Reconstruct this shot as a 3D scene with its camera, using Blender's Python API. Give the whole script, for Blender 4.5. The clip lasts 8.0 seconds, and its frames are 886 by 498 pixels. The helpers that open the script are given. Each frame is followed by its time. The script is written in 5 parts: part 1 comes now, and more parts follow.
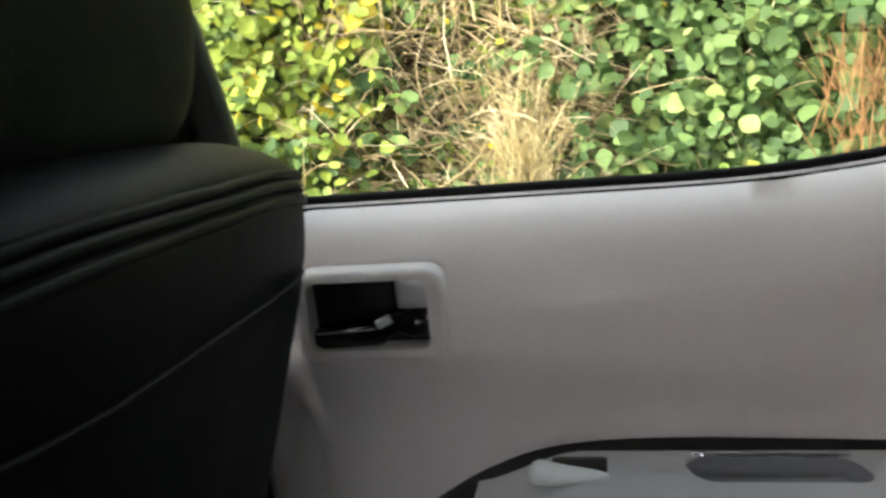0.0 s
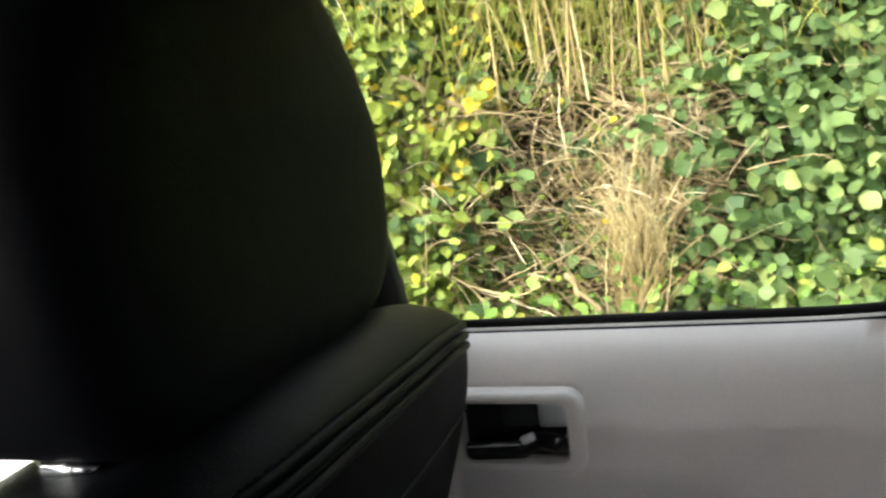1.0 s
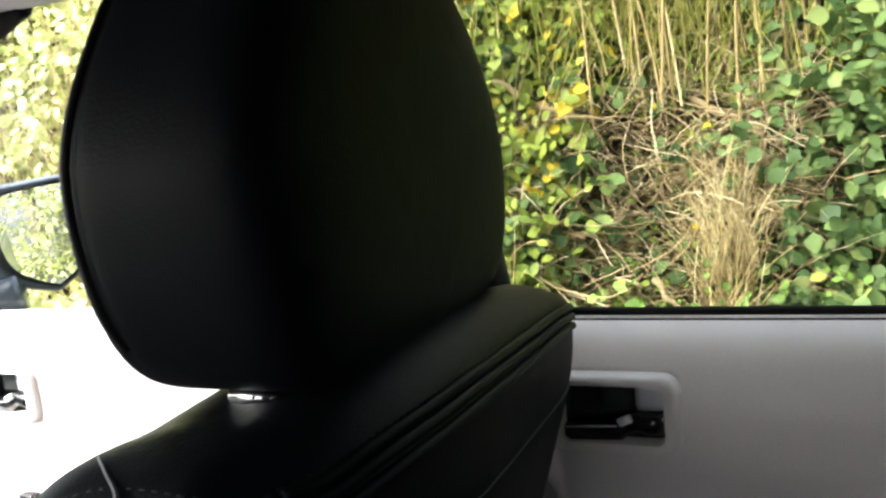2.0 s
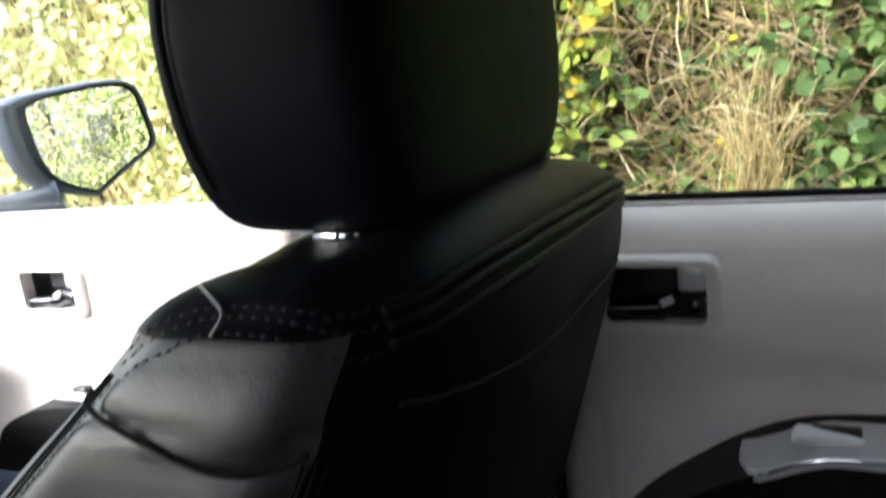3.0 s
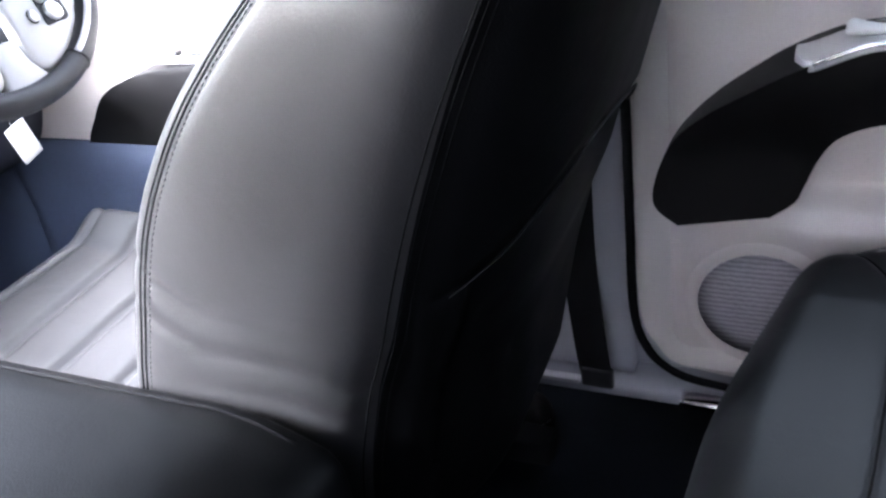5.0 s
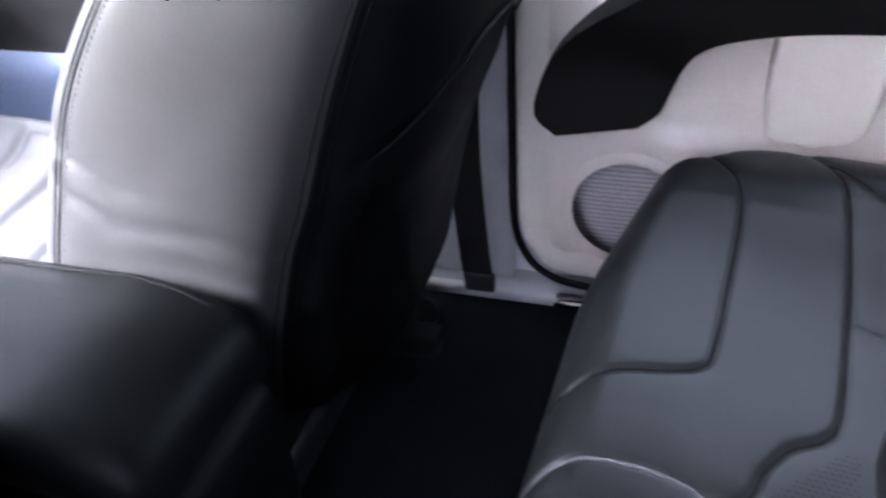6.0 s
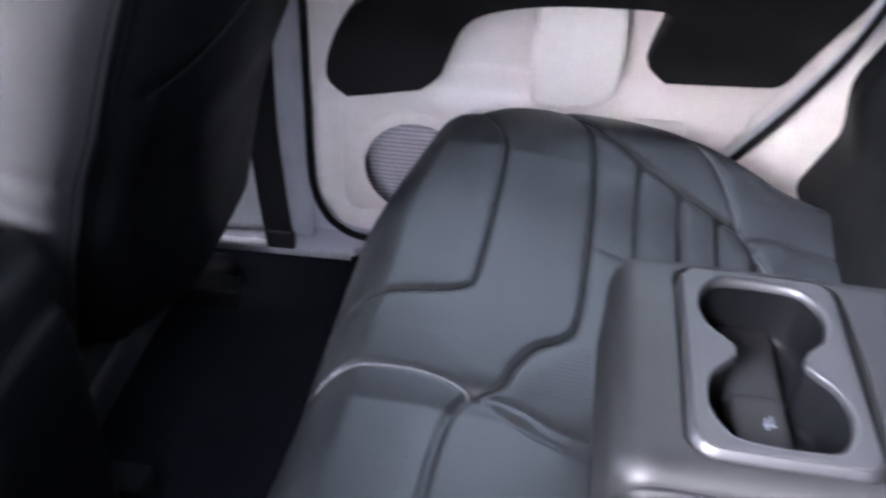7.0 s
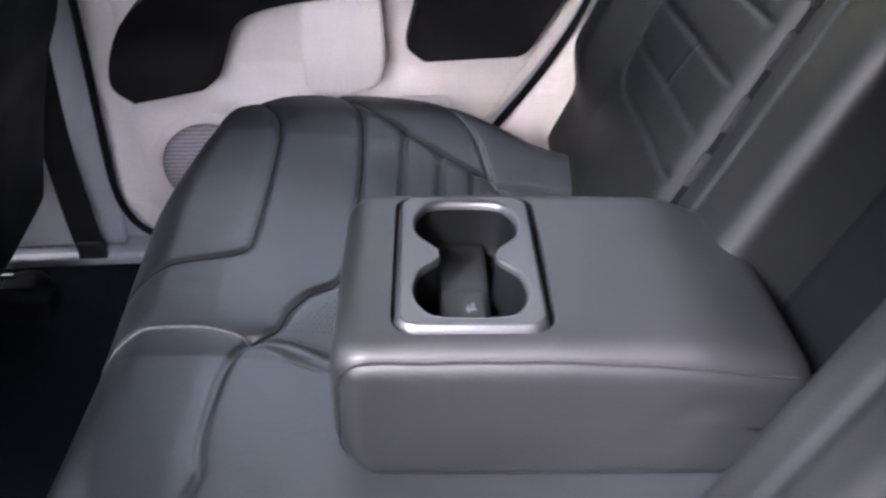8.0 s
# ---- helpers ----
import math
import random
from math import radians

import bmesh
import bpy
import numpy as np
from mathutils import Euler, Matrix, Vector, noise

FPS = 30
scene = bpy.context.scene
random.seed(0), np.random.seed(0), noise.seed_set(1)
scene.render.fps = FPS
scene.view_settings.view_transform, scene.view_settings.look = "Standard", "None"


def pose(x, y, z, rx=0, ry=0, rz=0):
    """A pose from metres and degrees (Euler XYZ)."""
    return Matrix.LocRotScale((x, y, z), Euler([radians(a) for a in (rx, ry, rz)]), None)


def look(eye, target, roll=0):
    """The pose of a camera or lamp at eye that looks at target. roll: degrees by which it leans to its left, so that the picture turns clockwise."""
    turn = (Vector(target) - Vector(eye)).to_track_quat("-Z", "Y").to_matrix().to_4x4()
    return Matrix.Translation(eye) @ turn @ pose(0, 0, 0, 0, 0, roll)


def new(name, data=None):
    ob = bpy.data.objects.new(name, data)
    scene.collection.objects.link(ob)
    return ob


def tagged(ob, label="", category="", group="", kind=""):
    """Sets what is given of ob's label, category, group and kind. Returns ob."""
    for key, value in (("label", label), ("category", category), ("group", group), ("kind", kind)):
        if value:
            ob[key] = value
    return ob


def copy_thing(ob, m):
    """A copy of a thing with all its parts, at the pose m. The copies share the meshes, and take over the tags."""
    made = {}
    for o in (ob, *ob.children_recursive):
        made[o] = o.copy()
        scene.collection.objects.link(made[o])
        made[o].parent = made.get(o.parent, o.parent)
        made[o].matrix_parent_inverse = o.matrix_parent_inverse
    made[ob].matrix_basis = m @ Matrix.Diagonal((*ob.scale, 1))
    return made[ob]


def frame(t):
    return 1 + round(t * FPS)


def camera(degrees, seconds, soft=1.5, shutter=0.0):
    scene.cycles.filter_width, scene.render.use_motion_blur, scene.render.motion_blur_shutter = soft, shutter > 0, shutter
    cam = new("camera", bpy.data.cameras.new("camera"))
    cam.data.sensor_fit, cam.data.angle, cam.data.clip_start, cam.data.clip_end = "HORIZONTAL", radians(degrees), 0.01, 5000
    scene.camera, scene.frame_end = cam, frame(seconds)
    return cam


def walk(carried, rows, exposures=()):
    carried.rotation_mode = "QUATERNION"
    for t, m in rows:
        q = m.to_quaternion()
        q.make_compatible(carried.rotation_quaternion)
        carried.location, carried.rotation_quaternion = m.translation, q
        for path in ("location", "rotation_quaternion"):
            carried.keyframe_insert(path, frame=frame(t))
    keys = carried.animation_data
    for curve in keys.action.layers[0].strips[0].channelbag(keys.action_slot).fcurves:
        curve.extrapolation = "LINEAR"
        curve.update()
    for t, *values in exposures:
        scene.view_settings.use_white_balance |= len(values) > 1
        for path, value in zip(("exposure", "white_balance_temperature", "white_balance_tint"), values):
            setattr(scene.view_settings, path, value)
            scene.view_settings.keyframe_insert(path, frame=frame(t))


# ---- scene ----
cam = camera(55.0, 8.0, soft=2.4, shutter=0.45)
PATH = [
    (0, (0.181, 0.064, 1.065), (-0.21, 1.958, 0.556), -5.9),
    (0.5, (0.17, 0.028, 1.109), (-0.339, 1.91, 0.66), -6.3),
    (1, (0.177, -0.022, 1.159), (-0.448, 1.843, 0.796), -7.2),
    (2.5, (0.159, -0.101, 1.146), (-0.671, 1.687, 0.812), -5.9),
    (3, (0.145, -0.118, 1.118), (-0.688, 1.634, 0.631), -7.0),
    (3.5, (0.137, -0.139, 1.092), (-0.709, 1.559, 0.457), -7.5),
    (4, (0.124, -0.177, 1.073), (-0.731, 1.449, 0.282), -7.1),
    (4.5, (0.119, -0.231, 1.052), (-0.734, 1.309, 0.102), -9.5),
    (4.7, (0.111, -0.26, 1.047), (-0.732, 1.262, 0.061), -9.7),
    (5.8, (0.111, -0.373, 1.025), (-0.515, 1.174, -0.078), -7.3),
    (6, (0.116, -0.393, 1.028), (-0.414, 1.158, -0.117), -4.6),
    (6.5, (0.135, -0.447, 1.023), (-0.211, 1.156, -0.122), -1.1),
    (7, (0.177, -0.494, 1.026), (0.056, 1.131, -0.134), 2.8),
    (7.5, (0.244, -0.552, 1.027), (0.316, 1.066, -0.147), 1.9),
    (8, (0.299, -0.631, 1.037), (0.474, 1.019, -0.079), 1.2),
]
walk(cam, [(t, look(eye, target, roll)) for t, eye, target, roll in PATH],
     [(0, 3.6, 6600, 10), (2.5, 3.15, 6400, 10), (4.0, 3.85, 6050, 14), (4.7, 4.6, 6000, 16), (6.0, 5.4, 5950, 19), (6.5, 5.7, 5950, 20), (7.0, 5.8, 5950, 20), (8, 5.7, 6200, 21)])

# ---- world, sun, exposure ----
world = bpy.data.worlds.new("world")
scene.world = world
world.use_nodes = True
wn = world.node_tree.nodes
sky = wn.new("ShaderNodeTexSky")
sky.sky_type, sky.sun_disc = "NISHITA", False
SUN_ELEV, SUN_ROT = 37.0, 222.0
sky.sun_elevation, sky.sun_rotation = radians(SUN_ELEV), radians(SUN_ROT)
sky.air_density, sky.dust_density, sky.ozone_density = 1.0, 3.0, 1.0
wn["Background"].inputs["Strength"].default_value = 0.15
haze = wn.new("ShaderNodeHueSaturation")  # thin cloud takes most of the blue away
haze.inputs["Saturation"].default_value = 0.45
world.node_tree.links.new(sky.outputs["Color"], haze.inputs["Color"])
world.node_tree.links.new(haze.outputs["Color"], wn["Background"].inputs["Color"])
sun = new("sun", bpy.data.lights.new("sun", "SUN"))
sun.data.energy, sun.data.angle, sun.data.color = 2.1, radians(20), (0.95, 0.97, 1.0)
a = radians(SUN_ROT)
sun_way = Vector((math.sin(a) * math.cos(radians(SUN_ELEV)), math.cos(a) * math.cos(radians(SUN_ELEV)), math.sin(radians(SUN_ELEV))))
sun.matrix_world = look(sun_way * 30, (0, 0, 0))


# ---- materials ----
def material(name, colour, rough=0.5, metal=0.0, grain=0.0, grain_scale=400.0, patch=0.0, patch_scale=6.0, bump=0.0, coat=0.0, spec=0.5, detail=4.0):
    """Principled surface: colour with patches (large) and grain (fine), fine relief by bump."""
    m = bpy.data.materials.new(name)
    m.use_nodes = True
    nt = m.node_tree
    b = nt.nodes["Principled BSDF"]
    b.inputs["Roughness"].default_value = rough
    b.inputs["Metallic"].default_value = metal
    b.inputs["Coat Weight"].default_value = coat
    b.inputs["Specular IOR Level"].default_value = spec
    co = nt.nodes.new("ShaderNodeTexCoord")
    big = nt.nodes.new("ShaderNodeTexNoise")
    big.inputs["Scale"].default_value, big.inputs["Detail"].default_value = patch_scale, 5
    fine = nt.nodes.new("ShaderNodeTexNoise")
    fine.inputs["Scale"].default_value, fine.inputs["Detail"].default_value = grain_scale, detail
    for n in (big, fine):
        nt.links.new(co.outputs["Object"], n.inputs["Vector"])
    def span(src, amount):
        r = nt.nodes.new("ShaderNodeMapRange")
        r.inputs["From Min"].default_value, r.inputs["From Max"].default_value = 0.3, 0.7
        r.inputs["To Min"].default_value, r.inputs["To Max"].default_value = 1 - amount, 1 + amount
        nt.links.new(src, r.inputs["Value"])
        return r.outputs["Result"]
    mul = nt.nodes.new("ShaderNodeMath")
    mul.operation = "MULTIPLY"
    nt.links.new(span(big.outputs["Fac"], patch), mul.inputs[0])
    nt.links.new(span(fine.outputs["Fac"], grain), mul.inputs[1])
    sc = nt.nodes.new("ShaderNodeVectorMath")
    sc.operation = "SCALE"
    sc.inputs[0].default_value = colour
    nt.links.new(mul.outputs[0], sc.inputs["Scale"])
    nt.links.new(sc.outputs["Vector"], b.inputs["Base Color"])
    rr = nt.nodes.new("ShaderNodeMapRange")
    rr.inputs["To Min"].default_value, rr.inputs["To Max"].default_value = max(0.02, rough - 0.07), min(1, rough + 0.07)
    nt.links.new(big.outputs["Fac"], rr.inputs["Value"])
    nt.links.new(rr.outputs["Result"], b.inputs["Roughness"])
    if bump:
        bp = nt.nodes.new("ShaderNodeBump")
        bp.inputs["Strength"].default_value, bp.inputs["Distance"].default_value = bump, 0.002
        nt.links.new(fine.outputs["Fac"], bp.inputs["Height"])
        nt.links.new(bp.outputs["Normal"], b.inputs["Normal"])
    return m


def leather(name, colour, rough, wrinkle=0.35, spec=0.5):
    """Grained leather: pebble cells, long soft creases and slight wear."""
    m = material(name, colour, rough, grain=0.06, grain_scale=900, patch=0.10, patch_scale=9, spec=spec)
    nt = m.node_tree
    b = nt.nodes["Principled BSDF"]
    co = [n for n in nt.nodes if n.type == "TEX_COORD"][0]
    cell = nt.nodes.new("ShaderNodeTexVoronoi")
    cell.inputs["Scale"].default_value = 520
    crease = nt.nodes.new("ShaderNodeTexNoise")
    crease.inputs["Scale"].default_value, crease.inputs["Detail"].default_value, crease.inputs["Distortion"].default_value = 14, 3, 0.8
    nt.links.new(co.outputs["Object"], cell.inputs["Vector"])
    nt.links.new(co.outputs["Object"], crease.inputs["Vector"])
    b1, b2 = nt.nodes.new("ShaderNodeBump"), nt.nodes.new("ShaderNodeBump")
    b1.inputs["Strength"].default_value, b1.inputs["Distance"].default_value = 0.22, 0.0006
    b2.inputs["Strength"].default_value, b2.inputs["Distance"].default_value = wrinkle, 0.012
    nt.links.new(cell.outputs["Distance"], b1.inputs["Height"])
    nt.links.new(crease.outputs["Fac"], b2.inputs["Height"])
    nt.links.new(b2.outputs["Normal"], b1.inputs["Normal"])
    nt.links.new(b1.outputs["Normal"], b.inputs["Normal"])
    return m


def pane_material(name, tint):
    m = bpy.data.materials.new(name)
    m.use_nodes = True
    nt = m.node_tree
    nt.nodes.remove(nt.nodes["Principled BSDF"])
    tr, gl, mix, lw, pw, ma = (nt.nodes.new("ShaderNode" + k) for k in ("BsdfTransparent", "BsdfGlossy", "MixShader", "LayerWeight", "Math", "Math"))
    tr.inputs["Color"].default_value = (*[k ** 0.5 for k in tint], 1)
    gl.inputs["Roughness"].default_value = 0.02
    pw.operation, ma.operation = "POWER", "MULTIPLY_ADD"
    pw.inputs[1].default_value = 5.0
    ma.inputs[1].default_value, ma.inputs[2].default_value = 0.8, 0.025
    nt.links.new(lw.outputs["Facing"], pw.inputs[0])
    nt.links.new(pw.outputs[0], ma.inputs[0])
    nt.links.new(ma.outputs[0], mix.inputs[0])
    nt.links.new(tr.outputs[0], mix.inputs[1])
    nt.links.new(gl.outputs[0], mix.inputs[2])
    nt.links.new(mix.outputs[0], nt.nodes["Material Output"].inputs["Surface"])
    return m


def leaf_material(name, low, high, accent, share=0.08, rough=0.62, through_share=0.3):
    """Leaves: each island takes its own tint between low and high, sprays lean one way together, a few take the accent; light passes through a little."""
    m = bpy.data.materials.new(name)
    m.use_nodes = True
    nt = m.node_tree
    b = nt.nodes["Principled BSDF"]
    geo, ramp = nt.nodes.new("ShaderNodeNewGeometry"), nt.nodes.new("ShaderNodeValToRGB")
    e = ramp.color_ramp.elements
    e[0].color, e[1].color = (*low, 1), (*high, 1)
    e[1].position = 1 - share - 0.02
    x = e.new(1 - share)
    x.color = (*accent, 1)
    spray, mixed = nt.nodes.new("ShaderNodeTexNoise"), nt.nodes.new("ShaderNodeMath")
    spray.inputs["Scale"].default_value, spray.inputs["Detail"].default_value = 2.6, 2
    nt.links.new(geo.outputs["Position"], spray.inputs["Vector"])
    shift = nt.nodes.new("ShaderNodeMath")
    shift.operation, mixed.operation = "MULTIPLY_ADD", "ADD"
    shift.inputs[1].default_value, shift.inputs[2].default_value = 0.9, -0.45
    mixed.use_clamp = True
    nt.links.new(spray.outputs["Fac"], shift.inputs[0])
    nt.links.new(shift.outputs[0], mixed.inputs[0])
    nt.links.new(geo.outputs["Random Per Island"], mixed.inputs[1])
    nt.links.new(mixed.outputs[0], ramp.inputs["Fac"])
    nt.links.new(ramp.outputs["Color"], b.inputs["Base Color"])
    b.inputs["Roughness"].default_value = rough
    b.inputs["Specular IOR Level"].default_value = 0.3
    tl, mix = nt.nodes.new("ShaderNodeBsdfTranslucent"), nt.nodes.new("ShaderNodeMixShader")
    mix.inputs[0].default_value = through_share
    nt.links.new(ramp.outputs["Color"], tl.inputs["Color"])
    nt.links.new(b.outputs[0], mix.inputs[1])
    nt.links.new(tl.outputs[0], mix.inputs[2])
    nt.links.new(mix.outputs[0], nt.nodes["Material Output"].inputs["Surface"])
    return m


def speaker_material():
    """Moulded grille: fine uneven ribs across, dark between them."""
    m = material("grille", (0.20, 0.19, 0.21), 0.6, grain=0.1)
    nt = m.node_tree
    b = nt.nodes["Principled BSDF"]
    co = [n for n in nt.nodes if n.type == "TEX_COORD"][0]
    w = nt.nodes.new("ShaderNodeTexWave")
    w.bands_direction = "Z"
    w.inputs["Scale"].default_value, w.inputs["Distortion"].default_value = 42, 2.2
    w.inputs["Detail"].default_value, w.inputs["Detail Scale"].default_value = 2, 3
    nt.links.new(co.outputs["Object"], w.inputs["Vector"])
    r = nt.nodes.new("ShaderNodeValToRGB")
    r.color_ramp.elements[0].position, r.color_ramp.elements[1].position = 0.25, 0.8
    r.color_ramp.elements[0].color, r.color_ramp.elements[1].color = (0.31, 0.29, 0.315, 1), (0.50, 0.47, 0.50, 1)
    nt.links.new(w.outputs["Fac"], r.inputs["Fac"])
    nt.links.new(r.outputs["Color"], b.inputs["Base Color"])
    return m


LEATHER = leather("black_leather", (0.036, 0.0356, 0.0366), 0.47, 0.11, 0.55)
# headrest leather set near black, with its shade in the colour
LEATHER_HEAD_SHADE = leather("shaded_headrest_leather", (0.0027, 0.0032, 0.0052), 0.58, 0.10, 0.07)
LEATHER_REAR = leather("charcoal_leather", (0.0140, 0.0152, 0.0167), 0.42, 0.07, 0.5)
LEATHER_LID = leather("lid_leather", (0.0036, 0.0040, 0.0044), 0.50, 0.07, 0.12)
# darker, duller copy of the bench leather, painting the backrest's shade
LEATHER_BACK_SHADE = leather("shaded_quilted_leather", (0.0043, 0.0046, 0.0047), 0.46, 0.07, 0.18)
# bench leather darkened, the armrest's shade mixed into its colour
LEATHER_ARM_SHADE = leather("shaded_armrest_leather", (0.0070, 0.0072, 0.0077), 0.51, 0.07, 0.32)
# near-black leather; on the seat's rear it paints the shade there
BLACK_SHADE = leather("black_shade_leather", (0.0026, 0.0028, 0.0032), 0.50, 0.08, 0.06)
SEAM = material("seam_thread", (0.010, 0.010, 0.011), 0.9, grain=0.2, spec=0.08)
STITCH = material("stitch_thread", (0.16, 0.16, 0.17), 0.6, grain=0.25)
THREAD = material("dark_thread", (0.016, 0.016, 0.018), 0.7, grain=0.25, spec=0.2)
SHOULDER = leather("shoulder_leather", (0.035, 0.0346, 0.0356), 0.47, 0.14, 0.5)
# seat leather darkened again, for the shade under the headrest
SHADE_TOP = leather("shaded_top_leather", (0.0036, 0.0042, 0.0060), 0.46, 0.08, 0.09)
HOUSING = material("mirror_shell", (0.045, 0.054, 0.070), 0.34, grain=0.08, grain_scale=900, patch=0.08, bump=0.15, coat=0.3)
TIE = material("plastic_tie", (0.12, 0.12, 0.12), 0.5)
TRIM = material("grey_trim", (0.78, 0.715, 0.68), 0.31, grain=0.05, grain_scale=700, patch=0.035, patch_scale=5, bump=0.12)
TRIM_PALE = material("pale_trim", (0.84, 0.785, 0.745), 0.5, grain=0.05, grain_scale=700, patch=0.03, patch_scale=6, bump=0.2)
PAINT = material("pillar_trim", (0.54, 0.54, 0.575), 0.45, grain=0.03, patch=0.04, bump=0.1)
SILL = material("sill_plastic", (0.34, 0.345, 0.375), 0.5, grain=0.06, patch=0.08, bump=0.15)
BLACK = material("black_plastic", (0.012, 0.012, 0.0135), 0.5, grain=0.12, grain_scale=800, patch=0.1, bump=0.3)
PULL = material("armrest_plastic", (0.0062, 0.0060, 0.0063), 0.62, grain=0.15, grain_scale=800, patch=0.12, bump=0.35, spec=0.22)
GLOSS = material("gloss_black", (0.010, 0.010, 0.011), 0.16, patch=0.1)
RUBBER = material("rubber_seal", (0.008, 0.008, 0.009), 0.8, grain=0.2, bump=0.2, spec=0.15)
CHROME = material("chrome", (0.85, 0.85, 0.86), 0.08, metal=1.0, patch=0.03)
# pale half-metal that carries the glint of the lever tips
GLINT = material("glint_metal", (0.90, 0.90, 0.90), 0.28, metal=0.5)
SILVER = material("silver_paint", (0.64, 0.64, 0.645), 0.36, metal=0.6, grain=0.06, grain_scale=1200, patch=0.04)
TRAYMAT = material("tray_satin", (0.019, 0.0195, 0.021), 0.50, metal=0.0, spec=0.3, grain=0.08, grain_scale=1200, patch=0.06)
RIMMAT = material("rim_metal", (0.085, 0.085, 0.09), 0.46, metal=0.9, patch=0.04)
CARPET = material("carpet", (0.008, 0.0095, 0.0125), 0.95, grain=0.5, grain_scale=700, patch=0.25, patch_scale=8, bump=1.0, spec=0.08)
BELT = material("belt_webbing", (0.005, 0.005, 0.006), 0.7, grain=0.25, grain_scale=1500, bump=0.5)
HEADLINER = material("headliner", (0.52, 0.51, 0.49), 0.9, grain=0.1, grain_scale=900, bump=0.3)
ROOFCLOTH = material("roof_cloth", (0.13, 0.13, 0.135), 0.9, grain=0.1, grain_scale=900, bump=0.3)
KICK = material("kick_panel", (0.05, 0.055, 0.07), 0.7, grain=0.1, patch=0.1)
GLASS = pane_material("clear_glass", (0.93, 0.96, 0.94))
GLASS_DARK = pane_material("privacy_glass", (0.47, 0.49, 0.45))
GLASS_DEEP = pane_material("deep_tint_glass", (0.46, 0.46, 0.47))
GLASS_BLACK = pane_material("black_glass", (0.05, 0.05, 0.05))
MIRROR = material("mirror_glass", (0.9, 0.91, 0.91), 0.02, metal=1.0)
MIRROR.node_tree.nodes["Principled BSDF"].inputs["Roughness"].default_value = 0.0
for l in list(MIRROR.node_tree.nodes["Principled BSDF"].inputs["Roughness"].links):
    MIRROR.node_tree.links.remove(l)
BODY = material("body_paint", (0.10, 0.11, 0.12), 0.3, metal=0.4, coat=0.6)
SPOKE = material("satin_spoke", (0.46, 0.45, 0.44), 0.45, metal=0.1, grain=0.05, grain_scale=1200, patch=0.04)
# blue-grey holds the footwell's deep shade; the lower door itself is light
BLUE_SHADE = material("blue_shade_panel", (0.09, 0.112, 0.175), 0.75, grain=0.15, grain_scale=500, patch=0.15, patch_scale=5, bump=0.2)
WELL = material("satin_well", (0.30, 0.30, 0.31), 0.35, metal=0.5, grain=0.06, grain_scale=1200, patch=0.04)
WHITE = material("white_plastic", (0.78, 0.78, 0.76), 0.5)
GRILLE = speaker_material()


# ---- builders ----
BASES = {}


def thing(name, base, label="", category="", group="", kind=""):
    ob = new(name)
    ob.empty_display_size = 0.05
    ob.location = base
    BASES[name] = base
    return tagged(ob, label, category, group, kind)


def part(name, bm, mat, parent, label="", flat=False):
    me = bpy.data.meshes.new(name)
    bmesh.ops.recalc_face_normals(bm, faces=bm.faces)
    for f in bm.faces:
        f.smooth = not flat
    bm.to_mesh(me)
    bm.free()
    me.materials.append(mat)
    ob = new(name, me)
    if parent:
        ob.parent = parent
        if parent.type == "EMPTY":
            ob.matrix_parent_inverse = Matrix.Translation(parent.location).inverted()
    return tagged(ob, label)


def sharpen(ob, degrees=35):
    """Shade smooth but for edges sharper than that."""
    bm = bmesh.new()
    bm.from_mesh(ob.data)
    for e in bm.edges:
        if len(e.link_faces) == 2 and e.calc_face_angle(0) > radians(degrees):
            e.smooth = False
    bm.to_mesh(ob.data)
    bm.free()
    return ob


def spline(pts, n=8, closed=False):
    """Catmull-Rom points through pts."""
    p = [Vector(q) for q in pts]
    out, m = [], len(p)
    for i in range(m if closed else m - 1):
        a, b, c, d = (p[(i + k) % m] if closed else p[min(max(i + k, 0), m - 1)] for k in (-1, 0, 1, 2))
        for j in range(n):
            t = j / n
            out.append(0.5 * (2 * b + (c - a) * t + (2 * a - 5 * b + 4 * c - d) * t * t + (3 * b - a - 3 * c + d) * t ** 3))
    if not closed:
        out.append(p[-1])
    return out


def tube(path, r, sides=8, closed=False, bm=None, taper=None):
    bm = bm or bmesh.new()
    rings, up = [], Vector((0.13, 0.27, 0.95))
    n = len(path)
    for i, q in enumerate(path):
        q = Vector(q)
        a, b = (path[(i - 1) % n], path[(i + 1) % n]) if closed else (path[max(i - 1, 0)], path[min(i + 1, n - 1)])
        d = (Vector(b) - Vector(a)).normalized()
        s = d.cross(up)
        s = (s if s.length > 0.05 else d.cross(Vector((1, 0, 0)))).normalized()
        w = s.cross(d)
        k = r * (taper(i / max(1, n - 1)) if taper else 1)
        rings.append([bm.verts.new(q + k * (math.cos(t) * s + math.sin(t) * w)) for t in (2 * math.pi * j / sides for j in range(sides))])
    for i in range(n if closed else n - 1):
        A, B = rings[i], rings[(i + 1) % n]
        for j in range(sides):
            bm.faces.new((A[j], A[(j + 1) % sides], B[(j + 1) % sides], B[j]))
    if not closed:
        bm.faces.new(rings[0][::-1])
        bm.faces.new(rings[-1])
    return bm


def loft(rings, bm=None, caps=True):
    bm = bm or bmesh.new()
    vs = [[bm.verts.new(p) for p in ring] for ring in rings]
    k = len(vs[0])
    for A, B in zip(vs, vs[1:]):
        for j in range(k):
            bm.faces.new((A[j], A[(j + 1) % k], B[(j + 1) % k], B[j]))
    if caps:
        bm.faces.new(vs[0][::-1])
        bm.faces.new(vs[-1])
    return bm


